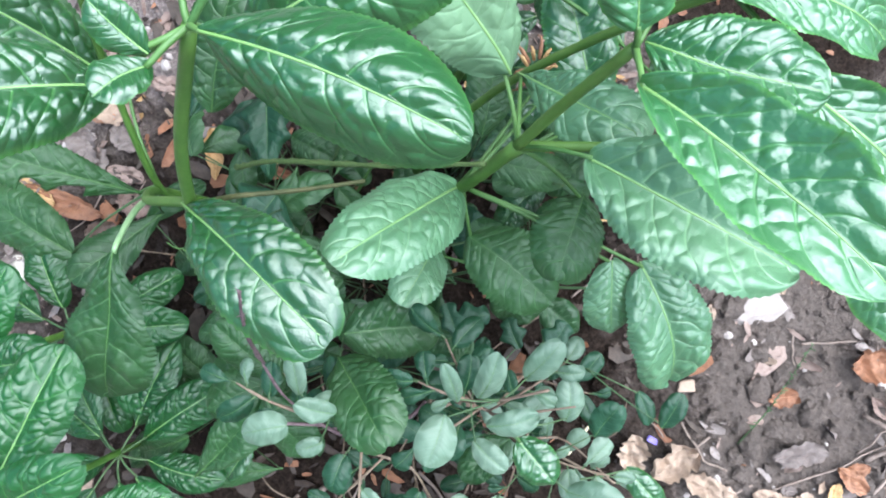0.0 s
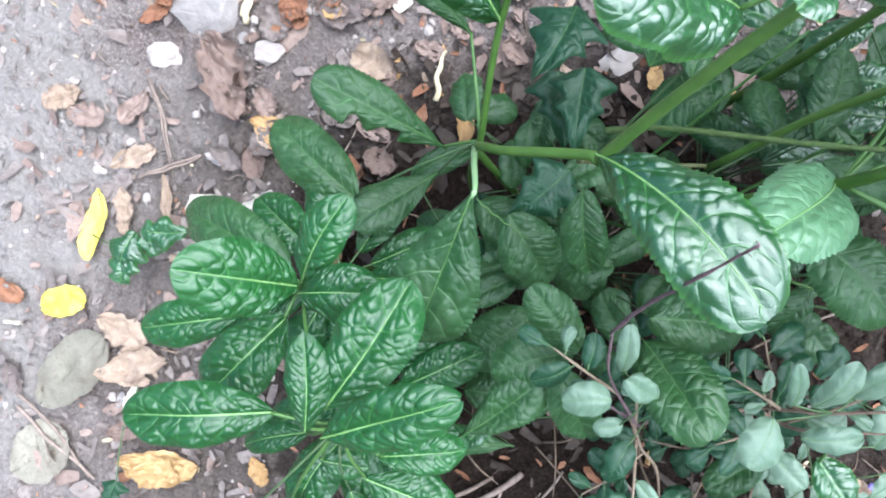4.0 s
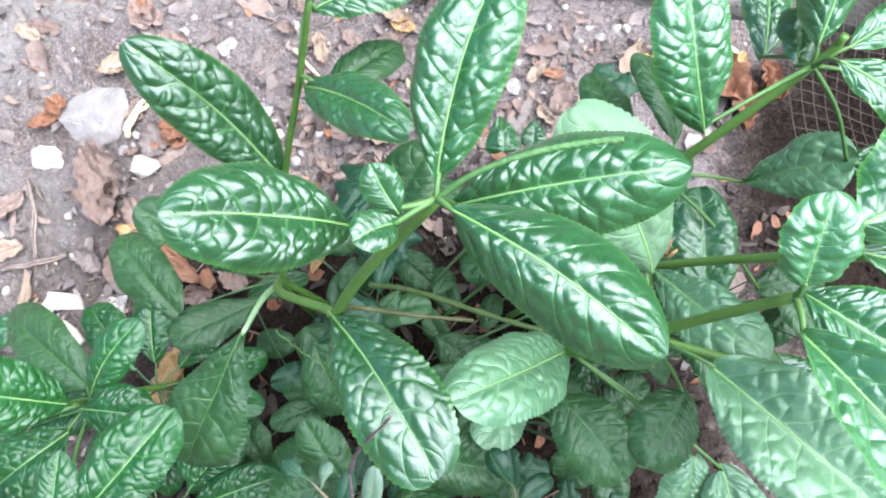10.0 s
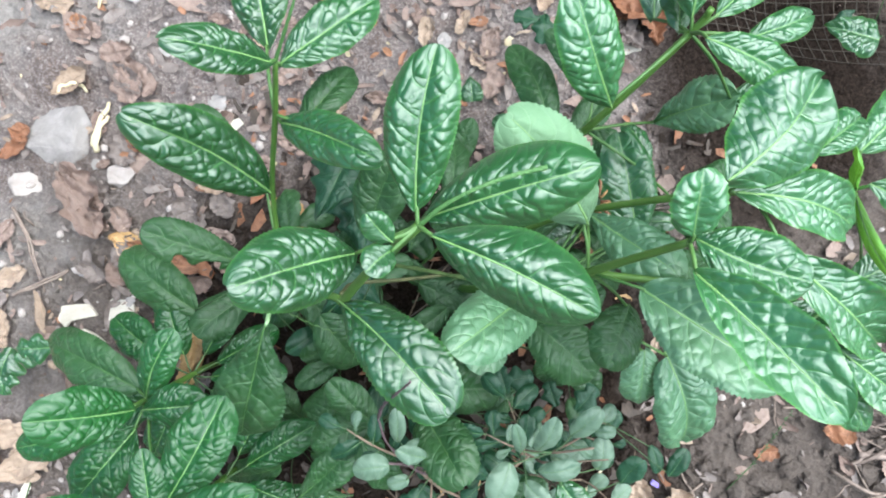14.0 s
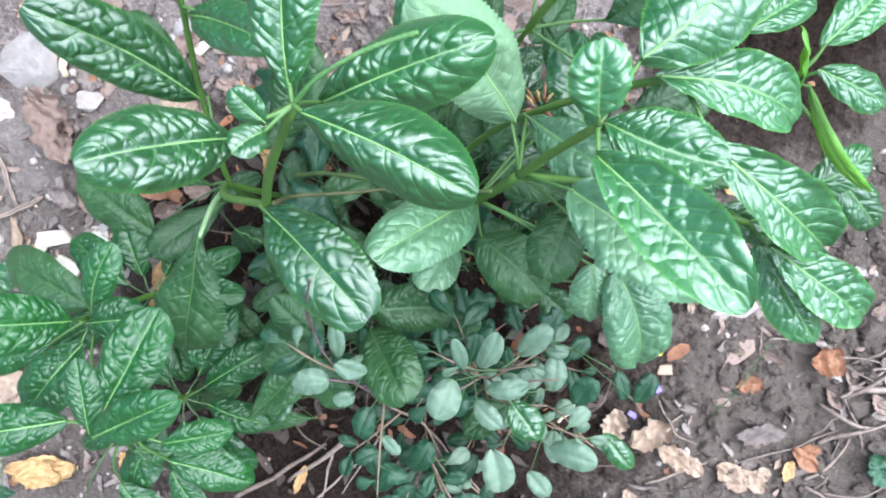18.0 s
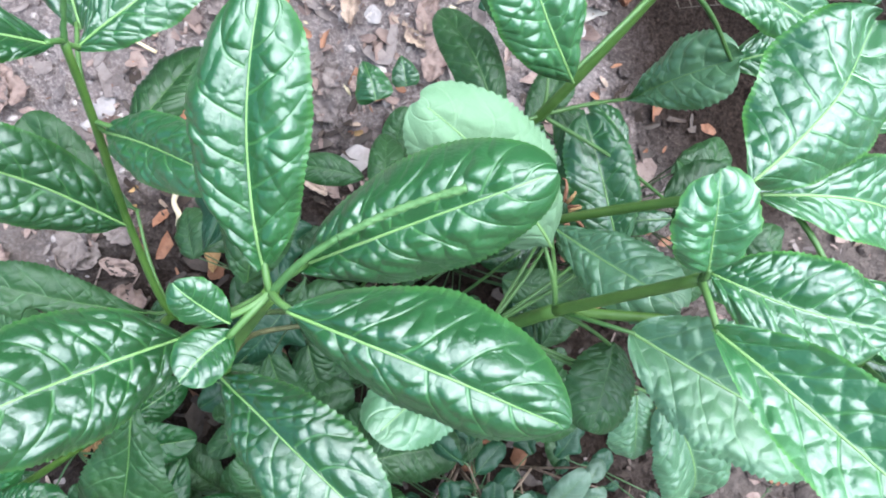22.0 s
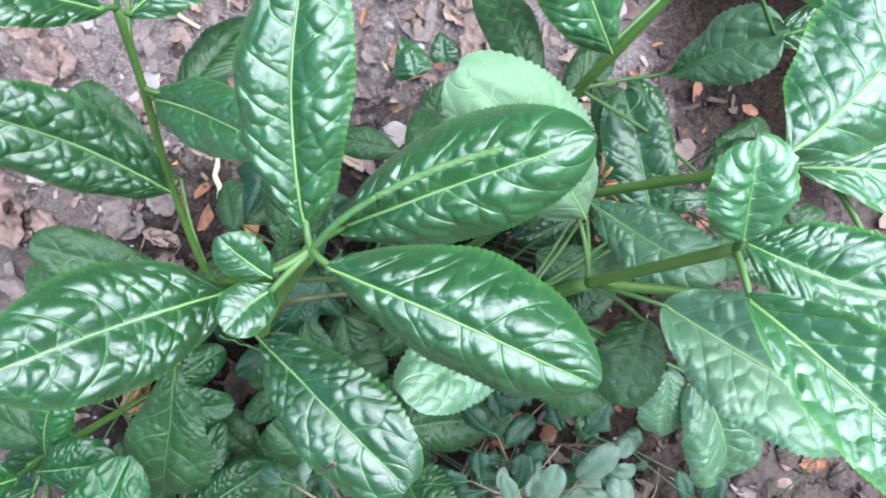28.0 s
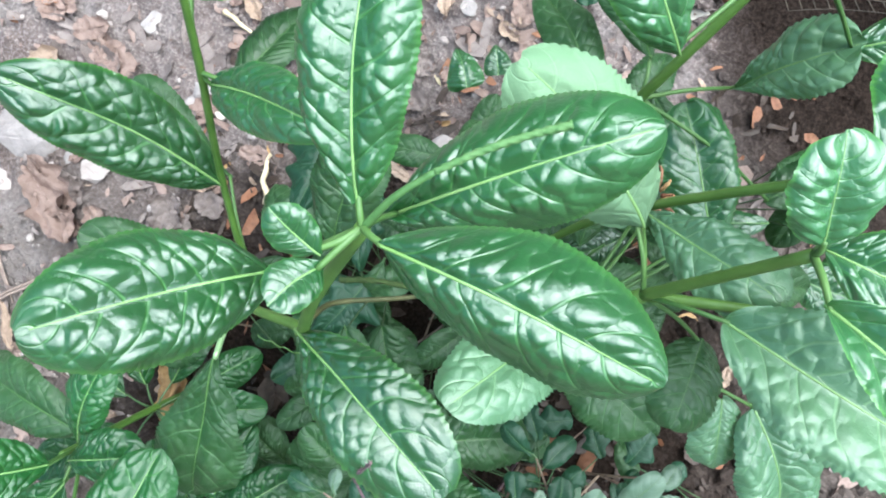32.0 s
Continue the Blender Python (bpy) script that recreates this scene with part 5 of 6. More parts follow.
# ---------- wire mesh that lies over the slab's end ----------
def wire_mesh():
    net = new("wire_mesh")
    net.location = (0.13, 0.30, 0)
    tagged(net, "crumpled rusty wire mesh lying over the slab and litter", "wire mesh")
    wire = plain("dull_wire", (0.03, 0.024, 0.018), (0.1, 0.08, 0.06), 30, 0.6, 0.3)

    def at(u, w):
        x = 0.07 * (1 - w) + 0.02 * noise.noise(Vector((w * 3, 0, 7))) + u * 0.52
        y = w * 0.36 + 0.014 * noise.noise(Vector((u * 5, w * 4, 3)))
        z = 0.025 + 0.016 * noise.noise(Vector((u * 4, w * 5, 1))) + 0.05 * max(0.0, w - 0.45) + 0.16 * max(0.0, w - 0.7) ** 1.5 * (0.4 + u)
        return Vector((x, y, z))

    for k in range(31):
        w = k / 30
        v, f = tube([at(i / 14, w) for i in range(15)], 0.0004, 0.0004, 5, 2)
        part("wire", mesh_of("wire", v, f, wire), net)
    for k in range(44):
        u = k / 43
        v, f = tube([at(u, i / 10) for i in range(11)], 0.0004, 0.0004, 5, 2)
        part("wire", mesh_of("wire", v, f, wire), net)


wire_mesh()


# ---------- litter on the soil ----------
def lump(r, seed, flat=0.6, rough=0.3, subdiv=2):
    bm = bmesh.new()
    bmesh.ops.create_icosphere(bm, subdivisions=subdiv, radius=1)
    off = Vector((seed * 3.1, seed * 1.3, seed * 0.7))
    for v in bm.verts:
        n = v.co.normalized()
        # flattened facets make a broken stone
        k = 1 + rough * noise.noise(n * 1.3 + off) + 0.5 * rough * noise.noise(n * 3.1 + off)
        p = n * k
        for d, c in (((0.6, 0.5, 0.6), 0.72), ((-0.7, 0.3, 0.5), 0.75), ((0.1, -0.8, 0.5), 0.7), ((0, 0, 1), 0.8)):
            dv = Vector(d).normalized()
            over = p.dot(dv) - c
            if over > 0:
                p -= dv * over * 0.85
        v.co = Vector((p.x * r, p.y * r, p.z * r * flat))
    return bm


def from_bmesh(name, bm, material, smooth=True):
    me = bpy.data.meshes.new(name)
    bm.to_mesh(me)
    bm.free()
    if smooth:
        me.polygons.foreach_set("use_smooth", [True] * len(me.polygons))
    me.materials.append(material)
    return me


def stone(x, y, r, turn=0, stretch=1.0, material=None, label="pale grey broken stone lying on the soil"):
    """An angular broken stone: the hull of a few scattered corners, edges worn and faces pitted."""
    rr = random.Random(int(abs(x * 811 + y * 97) * 100))
    bm = bmesh.new()
    for k in range(8):
        a = 2 * math.pi * (k + rr.uniform(-0.4, 0.4)) / 8
        z = rr.choice((0.0, 0.0, 0.3, 0.34))
        q = rr.uniform(0.78, 1.05) * (1.0 if z == 0 else 0.93)
        bm.verts.new((r * math.cos(a) * q, r * math.sin(a) * q, r * (z + rr.uniform(-0.05, 0.05))))
    for k in range(3):
        bm.verts.new((r * rr.uniform(-0.5, 0.5), r * rr.uniform(-0.5, 0.5), r * rr.uniform(0.32, 0.38)))
    hull = bmesh.ops.convex_hull(bm, input=bm.verts)
    bmesh.ops.delete(bm, geom=[v for v in bm.verts if not v.link_faces], context="VERTS")
    bmesh.ops.bevel(bm, geom=list(bm.edges), offset=r * 0.05, segments=1, affect="EDGES")
    bmesh.ops.triangulate(bm, faces=bm.faces)
    bmesh.ops.subdivide_edges(bm, edges=bm.edges, cuts=2, use_grid_fill=True)
    for v in bm.verts:
        p = v.co / r
        v.co += Vector((noise.noise(p * 2 + Vector((x, y, 0)) * 50), noise.noise(p * 2 + Vector((7, x, y)) * 50), 0.8 * noise.noise(p * 3 + Vector((y, 3, x)) * 50))) * r * 0.06
    ob = new("stone", from_bmesh("stone", bm, material or STONE, False))
    ob.matrix_basis = pose(x, y, relief(x, y) - r * 0.06, 0, 0, turn) @ Matrix.Diagonal((stretch, 1, 1, 1))
    return tagged(ob, label, "stone", "stones on the soil")


def dry_leaf(x, y, length, width, turn, material, label, curl=0.5, shape="ell", lift=0.004, tilt=0, crinkle=1.0):
    """A fallen leaf: cupped and crinkled blade with its midrib, resting on the soil."""
    seed = int(abs(x * 977 + y * 613) * 10) % 997
    nu, nv = 22, 11
    a, b = PROFILE[shape]
    peak = (a / (a + b)) ** a * (b / (a + b)) ** b
    off = Vector((seed, seed * 0.3, 0))
    verts = []
    for i in range(nu):
        u = i / (nu - 1)
        w = max(0.0006, 0.5 * width * ((0.01 + 0.98 * u) ** a * (0.99 - 0.98 * u) ** b) / peak)
        for j in range(nv):
            v = -1 + 2 * j / (nv - 1)
            e = 1 + crinkle * 0.3 * noise.noise(Vector((u * 7, seed, 2.0 if v > 0 else 6.0))) - crinkle * 0.3 * max(0.0, noise.noise(Vector((u * 16, seed, 9.0 if v > 0 else 4.0))))
            z = curl * 0.35 * width * v * v * (w / (0.5 * width)) + crinkle * 0.22 * width * noise.noise(Vector((u * 4, v * 2, 3)) + off) + crinkle * 0.17 * width * noise.noise(Vector((u * 12, v * 7, 3)) + off)
            z += curl * 0.12 * length * (2 * u - 1) ** 2
            verts.append((length * (u - 0.5), v * w * e + 0.06 * length * noise.noise(Vector((u * 2, seed, 7))), z))
    lo = min(v[2] for v in verts)
    verts = [(p, q, r - lo) for p, q, r in verts]
    ob = new("fallen_leaf", mesh_of("fallen_leaf", verts, grid_faces(nu, nv), material))
    ob.matrix_basis = pose(x, y, relief(x, y) + lift, tilt, 0, turn)
    tagged(ob, label, "fallen leaf", "fallen leaves")
    line = [Vector(verts[i * nv + nv // 2]) + Vector((0, 0, 0.0002)) for i in range(0, nu, 3)]
    v, f = tube(line, 0.0007, 0.0003, 5, 2)
    part("leaf_midrib", mesh_of("leaf_midrib", v, f, material), ob)
    return ob


def chip(x, y, a, b, turn, material=None, label="small white broken chip on the soil", thick=0.004, tilt=6, skew=0.2):
    """A broken flat piece with bevelled, uneven edges."""
    bm = bmesh.new()
    r = random.Random(int(abs(x * 991 + y * 37) * 100))
    ring = [(-a, -b), (a, -b * (1 - skew)), (a * (1 - skew), b), (-a * 0.1, b * 1.15), (-a * 0.92, b * 0.8)]
    ring = [(p / 2 + r.uniform(-1, 1) * a * 0.1, q / 2 + r.uniform(-1, 1) * b * 0.1) for p, q in ring]
    face = bm.faces.new([bm.verts.new((p, q, 0)) for p, q in ring])
    up = bmesh.ops.extrude_face_region(bm, geom=[face])
    for v in up["geom"]:
        if isinstance(v, bmesh.types.BMVert):
            v.co.z += thick
    bmesh.ops.recalc_face_normals(bm, faces=bm.faces)
    bmesh.ops.bevel(bm, geom=list(bm.edges), offset=0.0007, segments=2, affect="EDGES")
    ob = new("chip", from_bmesh("chip", bm, material or CHIP, False))
    ob.matrix_basis = pose(x, y, relief(x, y) + 0.001 + 0.5 * b * math.sin(radians(tilt)), tilt, 0, turn)
    return tagged(ob, label, "chip", "chips on the soil")


def stick(x0, y0, x1, y1, r, material, label, arch=0.006, bow=0.0, name="twig"):
    a, b = Vector((x0, y0, 0)), Vector((x1, y1, 0))
    d = b - a
    side = Vector((-d.y, d.x, 0)) * bow
    pts = []
    for k in range(6):
        t = k / 5
        p = a + d * t + side * math.sin(math.pi * t) + Vector((0.004 * noise.noise(Vector((k, x0 * 50, 0))), 0.004 * noise.noise(Vector((k, y0 * 50, 4))), 0))
        p.z = relief(p.x, p.y) + r + arch * math.sin(math.pi * t)
        pts.append(p - a)
    v, f = tube(pts, r, r * 0.6, 7, 3, 0.0, 0.25)
    ob = new(name, mesh_of(name, v, f, material))
    ob.location = (x0, y0, 0)
    return tagged(ob, label, "twig", "twigs on the soil")


def in_bed(x, y):
    return ((x + 0.08) / 0.29) ** 2 + ((y + 0.1) / 0.29) ** 2 < 1 + 0.5 * noise.noise(Vector((x * 12, y * 12, 4))) or ((x - 0.29) / 0.16) ** 2 + ((y - 0.29) / 0.2) ** 2 < 1


def pebbles(name, material, count, lo, hi, seed, label, flat=0.6, bed=0.15, area=(-0.85, 0.6, -0.5, 0.41)):
    """Many loose crumbs, joined."""
    r = random.Random(seed)
    bm = lump(1.0, seed, flat, 0.35, 1)
    base = [v.co.copy() for v in bm.verts]
    tri = [tuple(v.index for v in f.verts) for f in bm.faces]
    bm.free()
    verts, faces = [], []
    for k in range(count):
        x, y = r.uniform(*area[:2]), r.uniform(*area[2:])
        if y > 0.40 + 0.078 * (x + 0.15):
            continue
        if in_bed(x, y) and r.random() > bed:
            continue
        if x > 0.09 and y < 0.08 and r.random() > (1.0 if material is SOIL else 0.35):
            continue
        s = lo + (hi - lo) * r.random() ** 3
        m = Matrix.Translation((x, y, relief(x, y) + 0.2 * s)) @ Euler((r.uniform(-0.5, 0.5), r.uniform(-0.5, 0.5), r.uniform(0, 6.3))).to_matrix().to_4x4() @ Matrix.Diagonal((s, s * r.uniform(0.6, 1), s, 1))
        n = len(verts)
        verts += [m @ p for p in base]
        faces += [tuple(i + n for i in t) for t in tri]
    return tagged(new(name, mesh_of(name, verts, faces, material, None, False)), label, "litter", kind="stuff")


def flakes(name, material, count, lo, hi, seed, label, bed=0.3, area=(-0.85, 0.6, -0.5, 0.41)):
    """Many torn scraps of dead leaf, joined."""
    r = random.Random(seed)
    verts, faces = [], []
    for k in range(count):
        x, y = r.uniform(*area[:2]), r.uniform(*area[2:])
        if y > 0.40 + 0.078 * (x + 0.15):
            continue
        if in_bed(x, y) and r.random() > bed:
            continue
        if x > 0.09 and y < 0.08 and r.random() > (1.0 if material is SOIL else 0.35):
            continue
        s = lo + (hi - lo) * r.random() ** 2
        e = s * r.uniform(0.2, 0.6)
        m = Matrix.Translation((x, y, relief(x, y) + 0.003)) @ Euler((r.gauss(0, 0.35), r.gauss(0, 0.35), r.uniform(0, 6.3))).to_matrix().to_4x4()
        n, sides = len(verts), 7
        c = r.uniform(-0.5, 0.9)
        ring = []
        for i in range(sides):
            a = 2 * math.pi * i / sides
            q = r.uniform(0.6, 1.1)
            p, w = math.cos(a) * s * q, math.sin(a) * e * q
            ring.append(m @ Vector((p, w, c * w * w / e + 0.15 * s * r.uniform(-1, 1))))
        verts += ring + [m @ Vector((0, 0, -0.0005))]
        faces += [(n + i, n + (i + 1) % sides, n + sides) for i in range(sides)]
    return tagged(new(name, mesh_of(name, verts, faces, material)), label, "litter", kind="stuff")


pebbles("soil_crumbs", GRIT, 1900, 0.0015, 0.007, 3, "loose grey-brown crumbs of soil and grit", 0.6, 0.0)
pebbles("soil_clods", SOIL, 900, 0.002, 0.011, 4, "rounded clods of dry brown soil", 0.55, 1.0)
pebbles("fine_crumbs", SOIL, 6500, 0.001, 0.005, 31, "fine crumbs of brown soil", 0.7, 0.6)
pebbles("bed_clods", SOIL, 520, 0.003, 0.016, 41, "lumpy brown clods of dug soil", 0.6, 1.0, (0.1, 0.5, -0.33, 0.06))
pebbles("pale_gravel", STONE, 40, 0.002, 0.009, 8, "scattered pale grey pebbles", 0.6, 0.0)
flakes("brown_leaf_scraps", DULL, 2300, 0.004, 0.02, 11, "torn grey-brown scraps of dead leaves", 0.03)
flakes("large_leaf_scraps", PINK, 220, 0.012, 0.03, 21, "flat grey-brown pieces of rotten leaves", 0.0)
flakes("small_leaf_scraps", PINK, 1900, 0.002, 0.009, 22, "small pinkish-brown crumbs of dead leaves", 0.04)
flakes("rust_leaf_scraps", RUST, 300, 0.003, 0.014, 12, "small rust-red scraps of dead leaves", 0.4)
flakes("tan_leaf_scraps", TAN, 260, 0.003, 0.013, 13, "pale tan scraps of dead leaves", 0.0)
flakes("bed_leaf_scraps", RUST, 160, 0.004, 0.017, 51, "rust-brown scraps of dead leaves under the weeds", 1.0, (-0.32, 0.24, -0.28, 0.24))
flakes("bed_humus_scraps", BED_LITTER, 900, 0.004, 0.02, 52, "dark grey-brown scraps of dead leaves under the weeds", 1.0, (-0.32, 0.24, -0.28, 0.24))
flakes("bed_ochre_scraps", OCHRE, 30, 0.004, 0.013, 53, "ochre scraps of dead leaves under the weeds", 1.0, (-0.3, 0.2, -0.2, 0.2))
flakes("strip_leaf_scraps", PINK, 230, 0.004, 0.018, 61, "pinkish-brown scraps of rotten leaves between weeds and slab", 1.0, (-0.3, 0.14, 0.13, 0.39))
flakes("strip_pale_scraps", TAN, 35, 0.004, 0.013, 62, "pale tan scraps of dead leaves between weeds and slab", 1.0, (-0.3, 0.14, 0.13, 0.39))
flakes("straw_scraps", STRAW, 80, 0.003, 0.011, 14, "short bits of pale straw", 0.0)


stone(-0.485, 0.164, 0.0425, 20, 1.05)
stone(-0.420, 0.329, 0.0188, 0, 1.1)
stone(-0.093, 0.165, 0.0150, 10, 1.3, GRIT, "grey broken stone lying on the soil")
stone(-0.323, 0.210, 0.0152, 80, 1.2)
stone(-0.077, 0.296, 0.0103, 0, 1.0)
stone(0.110, 0.283, 0.0121, 0, 1.0)
stone(-0.004, 0.373, 0.0073, 0, 1.0)
stone(-0.004, 0.300, 0.0085, 0, 1, STRAW)
stone(0.347, 0.399, 0.0152, 0, 1.4, TAN)
stone(-0.333, 0.189, 0.0154, 0, 1.0)
stone(0.402, -0.004, 0.0120, 0, 1.0)
stone(0.276, -0.043, 0.0286, 0, 1.1, GRIT)
stone(-0.396, -0.012, 0.0079, 0, 1.0)
stone(-0.378, 0.269, 0.0121, 60, 1.3)
stone(-0.415, 0.124, 0.0167, 0, 1.2, GRIT)
stone(-0.522, 0.106, 0.0182, 0, 1.2, GRIT)
stone(-0.449, 0.016, 0.0077, 0, 1.0)
stone(-0.443, 0.135, 0.0087, 0, 1.0)
stone(-0.233, 0.366, 0.0093, 0, 1.0)
dry_leaf(-0.572, -0.144, 0.045, 0.030, 24, YELLOW, 'bright yellow fallen leaf on the soil', shape='rnd', curl=0.1, crinkle=0.6)
dry_leaf(-0.558, -0.066, 0.070, 0.023, -88, YELLOW, 'bright yellow fallen leaf on the soil, twisted', curl=0.6, crinkle=0.5)
dry_leaf(-0.701, -0.117, 0.053, 0.014, 19, YELLOW, 'pale yellow fallen leaf on the soil')
dry_leaf(-0.551, -0.207, 0.090, 0.054, 56, SAGE, 'flat greenish-grey dead leaf pressed on the soil', shape='ova', curl=0.12, crinkle=0.35)
dry_leaf(-0.570, -0.292, 0.067, 0.057, 45, SAGE, 'flat greenish-grey dead leaf pressed on the soil', shape='ova', curl=0.12, crinkle=0.35)
dry_leaf(-0.509, -0.161, 0.054, 0.031, -19, TAN, 'dry tan fallen leaf lying on the soil', shape='ova', curl=0.2)
dry_leaf(-0.491, -0.255, 0.036, 0.021, 19, PINK, 'crumpled pinkish-brown dead leaf pressed on the soil')
dry_leaf(-0.501, -0.227, 0.017, 0.008, 82, STONE, 'narrow pale dead leaf on the soil', curl=0.1)
dry_leaf(-0.491, -0.223, 0.026, 0.010, 72, CHIP, 'narrow pale dead leaf on the soil', curl=0.1)
dry_leaf(-0.444, -0.282, 0.069, 0.023, 17, OCHRE, 'curled ochre fallen leaf on the soil', curl=0.9)
dry_leaf(-0.531, -0.041, 0.033, 0.019, -69, TAN, 'dry tan fallen leaf lying on the soil')
dry_leaf(-0.493, -0.029, 0.049, 0.011, -71, TAN, 'dry tan fallen leaf lying on the soil')
dry_leaf(-0.493, -0.192, 0.073, 0.028, 21, TAN, 'dry tan fallen leaf lying on the soil')
dry_leaf(-0.447, -0.276, 0.071, 0.023, 5, OCHRE, 'curled ochre fallen leaf on the soil')
dry_leaf(-0.403, 0.046, 0.031, 0.019, -40, TAN, 'dry tan fallen leaf lying on the soil')
dry_leaf(-0.451, 0.088, 0.082, 0.036, -56, PINK, 'crumpled pinkish-brown dead leaf pressed on the soil', shape='ell', curl=0.6, crinkle=1.5)
dry_leaf(-0.315, 0.127, 0.042, 0.032, -25, TAN, 'dry tan fallen leaf lying on the soil', shape='rnd', curl=0.9)
dry_leaf(-0.641, -0.144, 0.056, 0.022, -11, RUST, 'pale reddish fallen leaf on the soil')
dry_leaf(-0.497, -0.203, 0.049, 0.018, -1, TAN, 'dry tan fallen leaf lying on the soil')
dry_leaf(-0.452, -0.281, 0.075, 0.022, -2, OCHRE, 'curled ochre fallen leaf on the soil')
dry_leaf(-0.531, 0.004, 0.048, 0.021, 32, TAN, 'dry tan fallen leaf lying on the soil')
dry_leaf(-0.532, 0.145, 0.038, 0.017, 39, RUST, 'crumpled rust-brown dead leaf on the soil')
dry_leaf(-0.397, 0.160, 0.028, 0.021, -20, RUST, 'crumpled rust-brown dead leaf on the soil', shape='rnd')
dry_leaf(-0.363, 0.171, 0.019, 0.014, 5, OCHRE, 'curled ochre fallen leaf on the soil', shape='rnd')
dry_leaf(-0.219, 0.085, 0.047, 0.017, 94, OCHRE, 'curled ochre fallen leaf on the soil')
dry_leaf(-0.321, -0.059, 0.046, 0.021, 82, OCHRE, 'curled ochre fallen leaf on the soil')
dry_leaf(-0.325, -0.074, 0.057, 0.020, 81, OCHRE, 'curled ochre fallen leaf on the soil')
dry_leaf(-0.529, -0.057, 0.027, 0.015, -73, TAN, 'dry tan fallen leaf lying on the soil')
dry_leaf(-0.392, 0.047, 0.059, 0.026, -22, OCHRE, 'curled ochre fallen leaf on the soil')
dry_leaf(-0.453, 0.104, 0.070, 0.036, -52, PINK, 'crumpled pinkish-brown dead leaf pressed on the soil', shape='ova', curl=0.6, crinkle=1.5)
dry_leaf(-0.478, 0.220, 0.045, 0.024, 41, TAN, 'dry tan fallen leaf lying on the soil', curl=0.9)
dry_leaf(-0.398, 0.168, 0.028, 0.026, 22, RUST, 'crumpled rust-brown dead leaf on the soil', shape='rnd')
dry_leaf(-0.382, 0.344, 0.031, 0.018, -2, RUST, 'crumpled rust-brown dead leaf on the soil')
dry_leaf(-0.477, 0.362, 0.020, 0.011, 1, OCHRE, 'curled ochre fallen leaf on the soil')
dry_leaf(-0.200, 0.372, 0.049, 0.021, 1, RUST, 'crumpled rust-brown dead leaf on the soil')
dry_leaf(-0.205, 0.336, 0.028, 0.016, -5, OCHRE, 'curled ochre fallen leaf on the soil')
dry_leaf(0.062, 0.359, 0.057, 0.027, 73, OCHRE, 'curled ochre fallen leaf on the soil', curl=0.4)
dry_leaf(0.038, 0.358, 0.028, 0.010, -4, YELLOW, 'small bright yellow petal-like fallen leaf')
dry_leaf(0.118, 0.355, 0.071, 0.043, -43, RUST, 'crumpled rust-brown dead leaf on the soil', curl=1.2)
dry_leaf(0.106, 0.341, 0.048, 0.030, 59, RUST, 'crumpled rust-brown dead leaf on the soil', curl=1.2)
dry_leaf(0.150, 0.330, 0.050, 0.026, 100, RUST, 'crumpled rust-brown dead leaf on the soil', 1.3, crinkle=1.8)
dry_leaf(0.092, 0.372, 0.040, 0.020, 20, DULL, 'crumpled grey-brown dead leaf heaped by the slab', 1.2, crinkle=1.8)
dry_leaf(0.170, 0.365, 0.046, 0.024, -60, RUST, 'crumpled rust-brown dead leaf on the soil', 1.2, crinkle=1.8)
dry_leaf(0.128, 0.310, 0.034, 0.018, 150, DULL, 'crumpled grey-brown dead leaf heaped by the slab', 1.2, crinkle=1.8)
dry_leaf(0.133, 0.369, 0.044, 0.016, 69, OCHRE, 'curled ochre fallen leaf on the soil')
dry_leaf(-0.041, 0.318, 0.022, 0.012, 13, RUST, 'crumpled rust-brown dead leaf on the soil')
dry_leaf(-0.418, 0.229, 0.049, 0.024, -35, DULL, 'crumpled pinkish-brown dead leaf pressed on the soil', curl=0.8)
dry_leaf(-0.060, 0.154, 0.024, 0.015, -94, OCHRE, 'curled ochre fallen leaf on the soil')
dry_leaf(-0.478, 0.287, 0.024, 0.018, 19, RUST, 'crumpled rust-brown dead leaf on the soil')
dry_leaf(-0.524, 0.161, 0.022, 0.024, 58, RUST, 'crumpled rust-brown dead leaf on the soil')
dry_leaf(0.266, 0.082, 0.028, 0.018, -66, OCHRE, 'curled ochre fallen leaf on the soil')
dry_leaf(-0.365, 0.182, 0.021, 0.018, 12, RUST, 'crumpled rust-brown dead leaf on the soil')
dry_leaf(0.375, -0.094, 0.032, 0.031, 13, RUST, 'curled rust-brown dead leaf like a cup', shape='rnd', curl=1.4)
dry_leaf(0.316, -0.178, 0.051, 0.022, 7, DULL, 'flat grey dead leaf on the soil', curl=0.1)
dry_leaf(0.365, -0.190, 0.026, 0.014, 11, RUST, 'crumpled rust-brown dead leaf on the soil')
dry_leaf(0.347, -0.213, 0.023, 0.013, 72, OCHRE, 'curled ochre fallen leaf on the soil')
dry_leaf(0.321, -0.221, 0.022, 0.016, 29, TAN, 'dry tan fallen leaf lying on the soil')
dry_leaf(0.301, -0.127, 0.028, 0.018, 11, RUST, 'crumpled rust-brown dead leaf on the soil')
dry_leaf(0.361, -0.198, 0.033, 0.018, -41, RUST, 'crumpled rust-brown dead leaf on the soil')
dry_leaf(0.312, -0.226, 0.033, 0.018, -41, TAN, 'dry tan fallen leaf lying on the soil')
dry_leaf(0.436, -0.201, 0.037, 0.030, -47, LEAF["blue"], 'fallen blue-green leaf on the soil', shape='ova')
dry_leaf(0.246, -0.214, 0.033, 0.018, -41, TAN, 'dry tan fallen leaf lying on the soil')
dry_leaf(-0.018, 0.123, 0.020, 0.012, 157, RUST, 'crumpled rust-brown dead leaf on the soil')
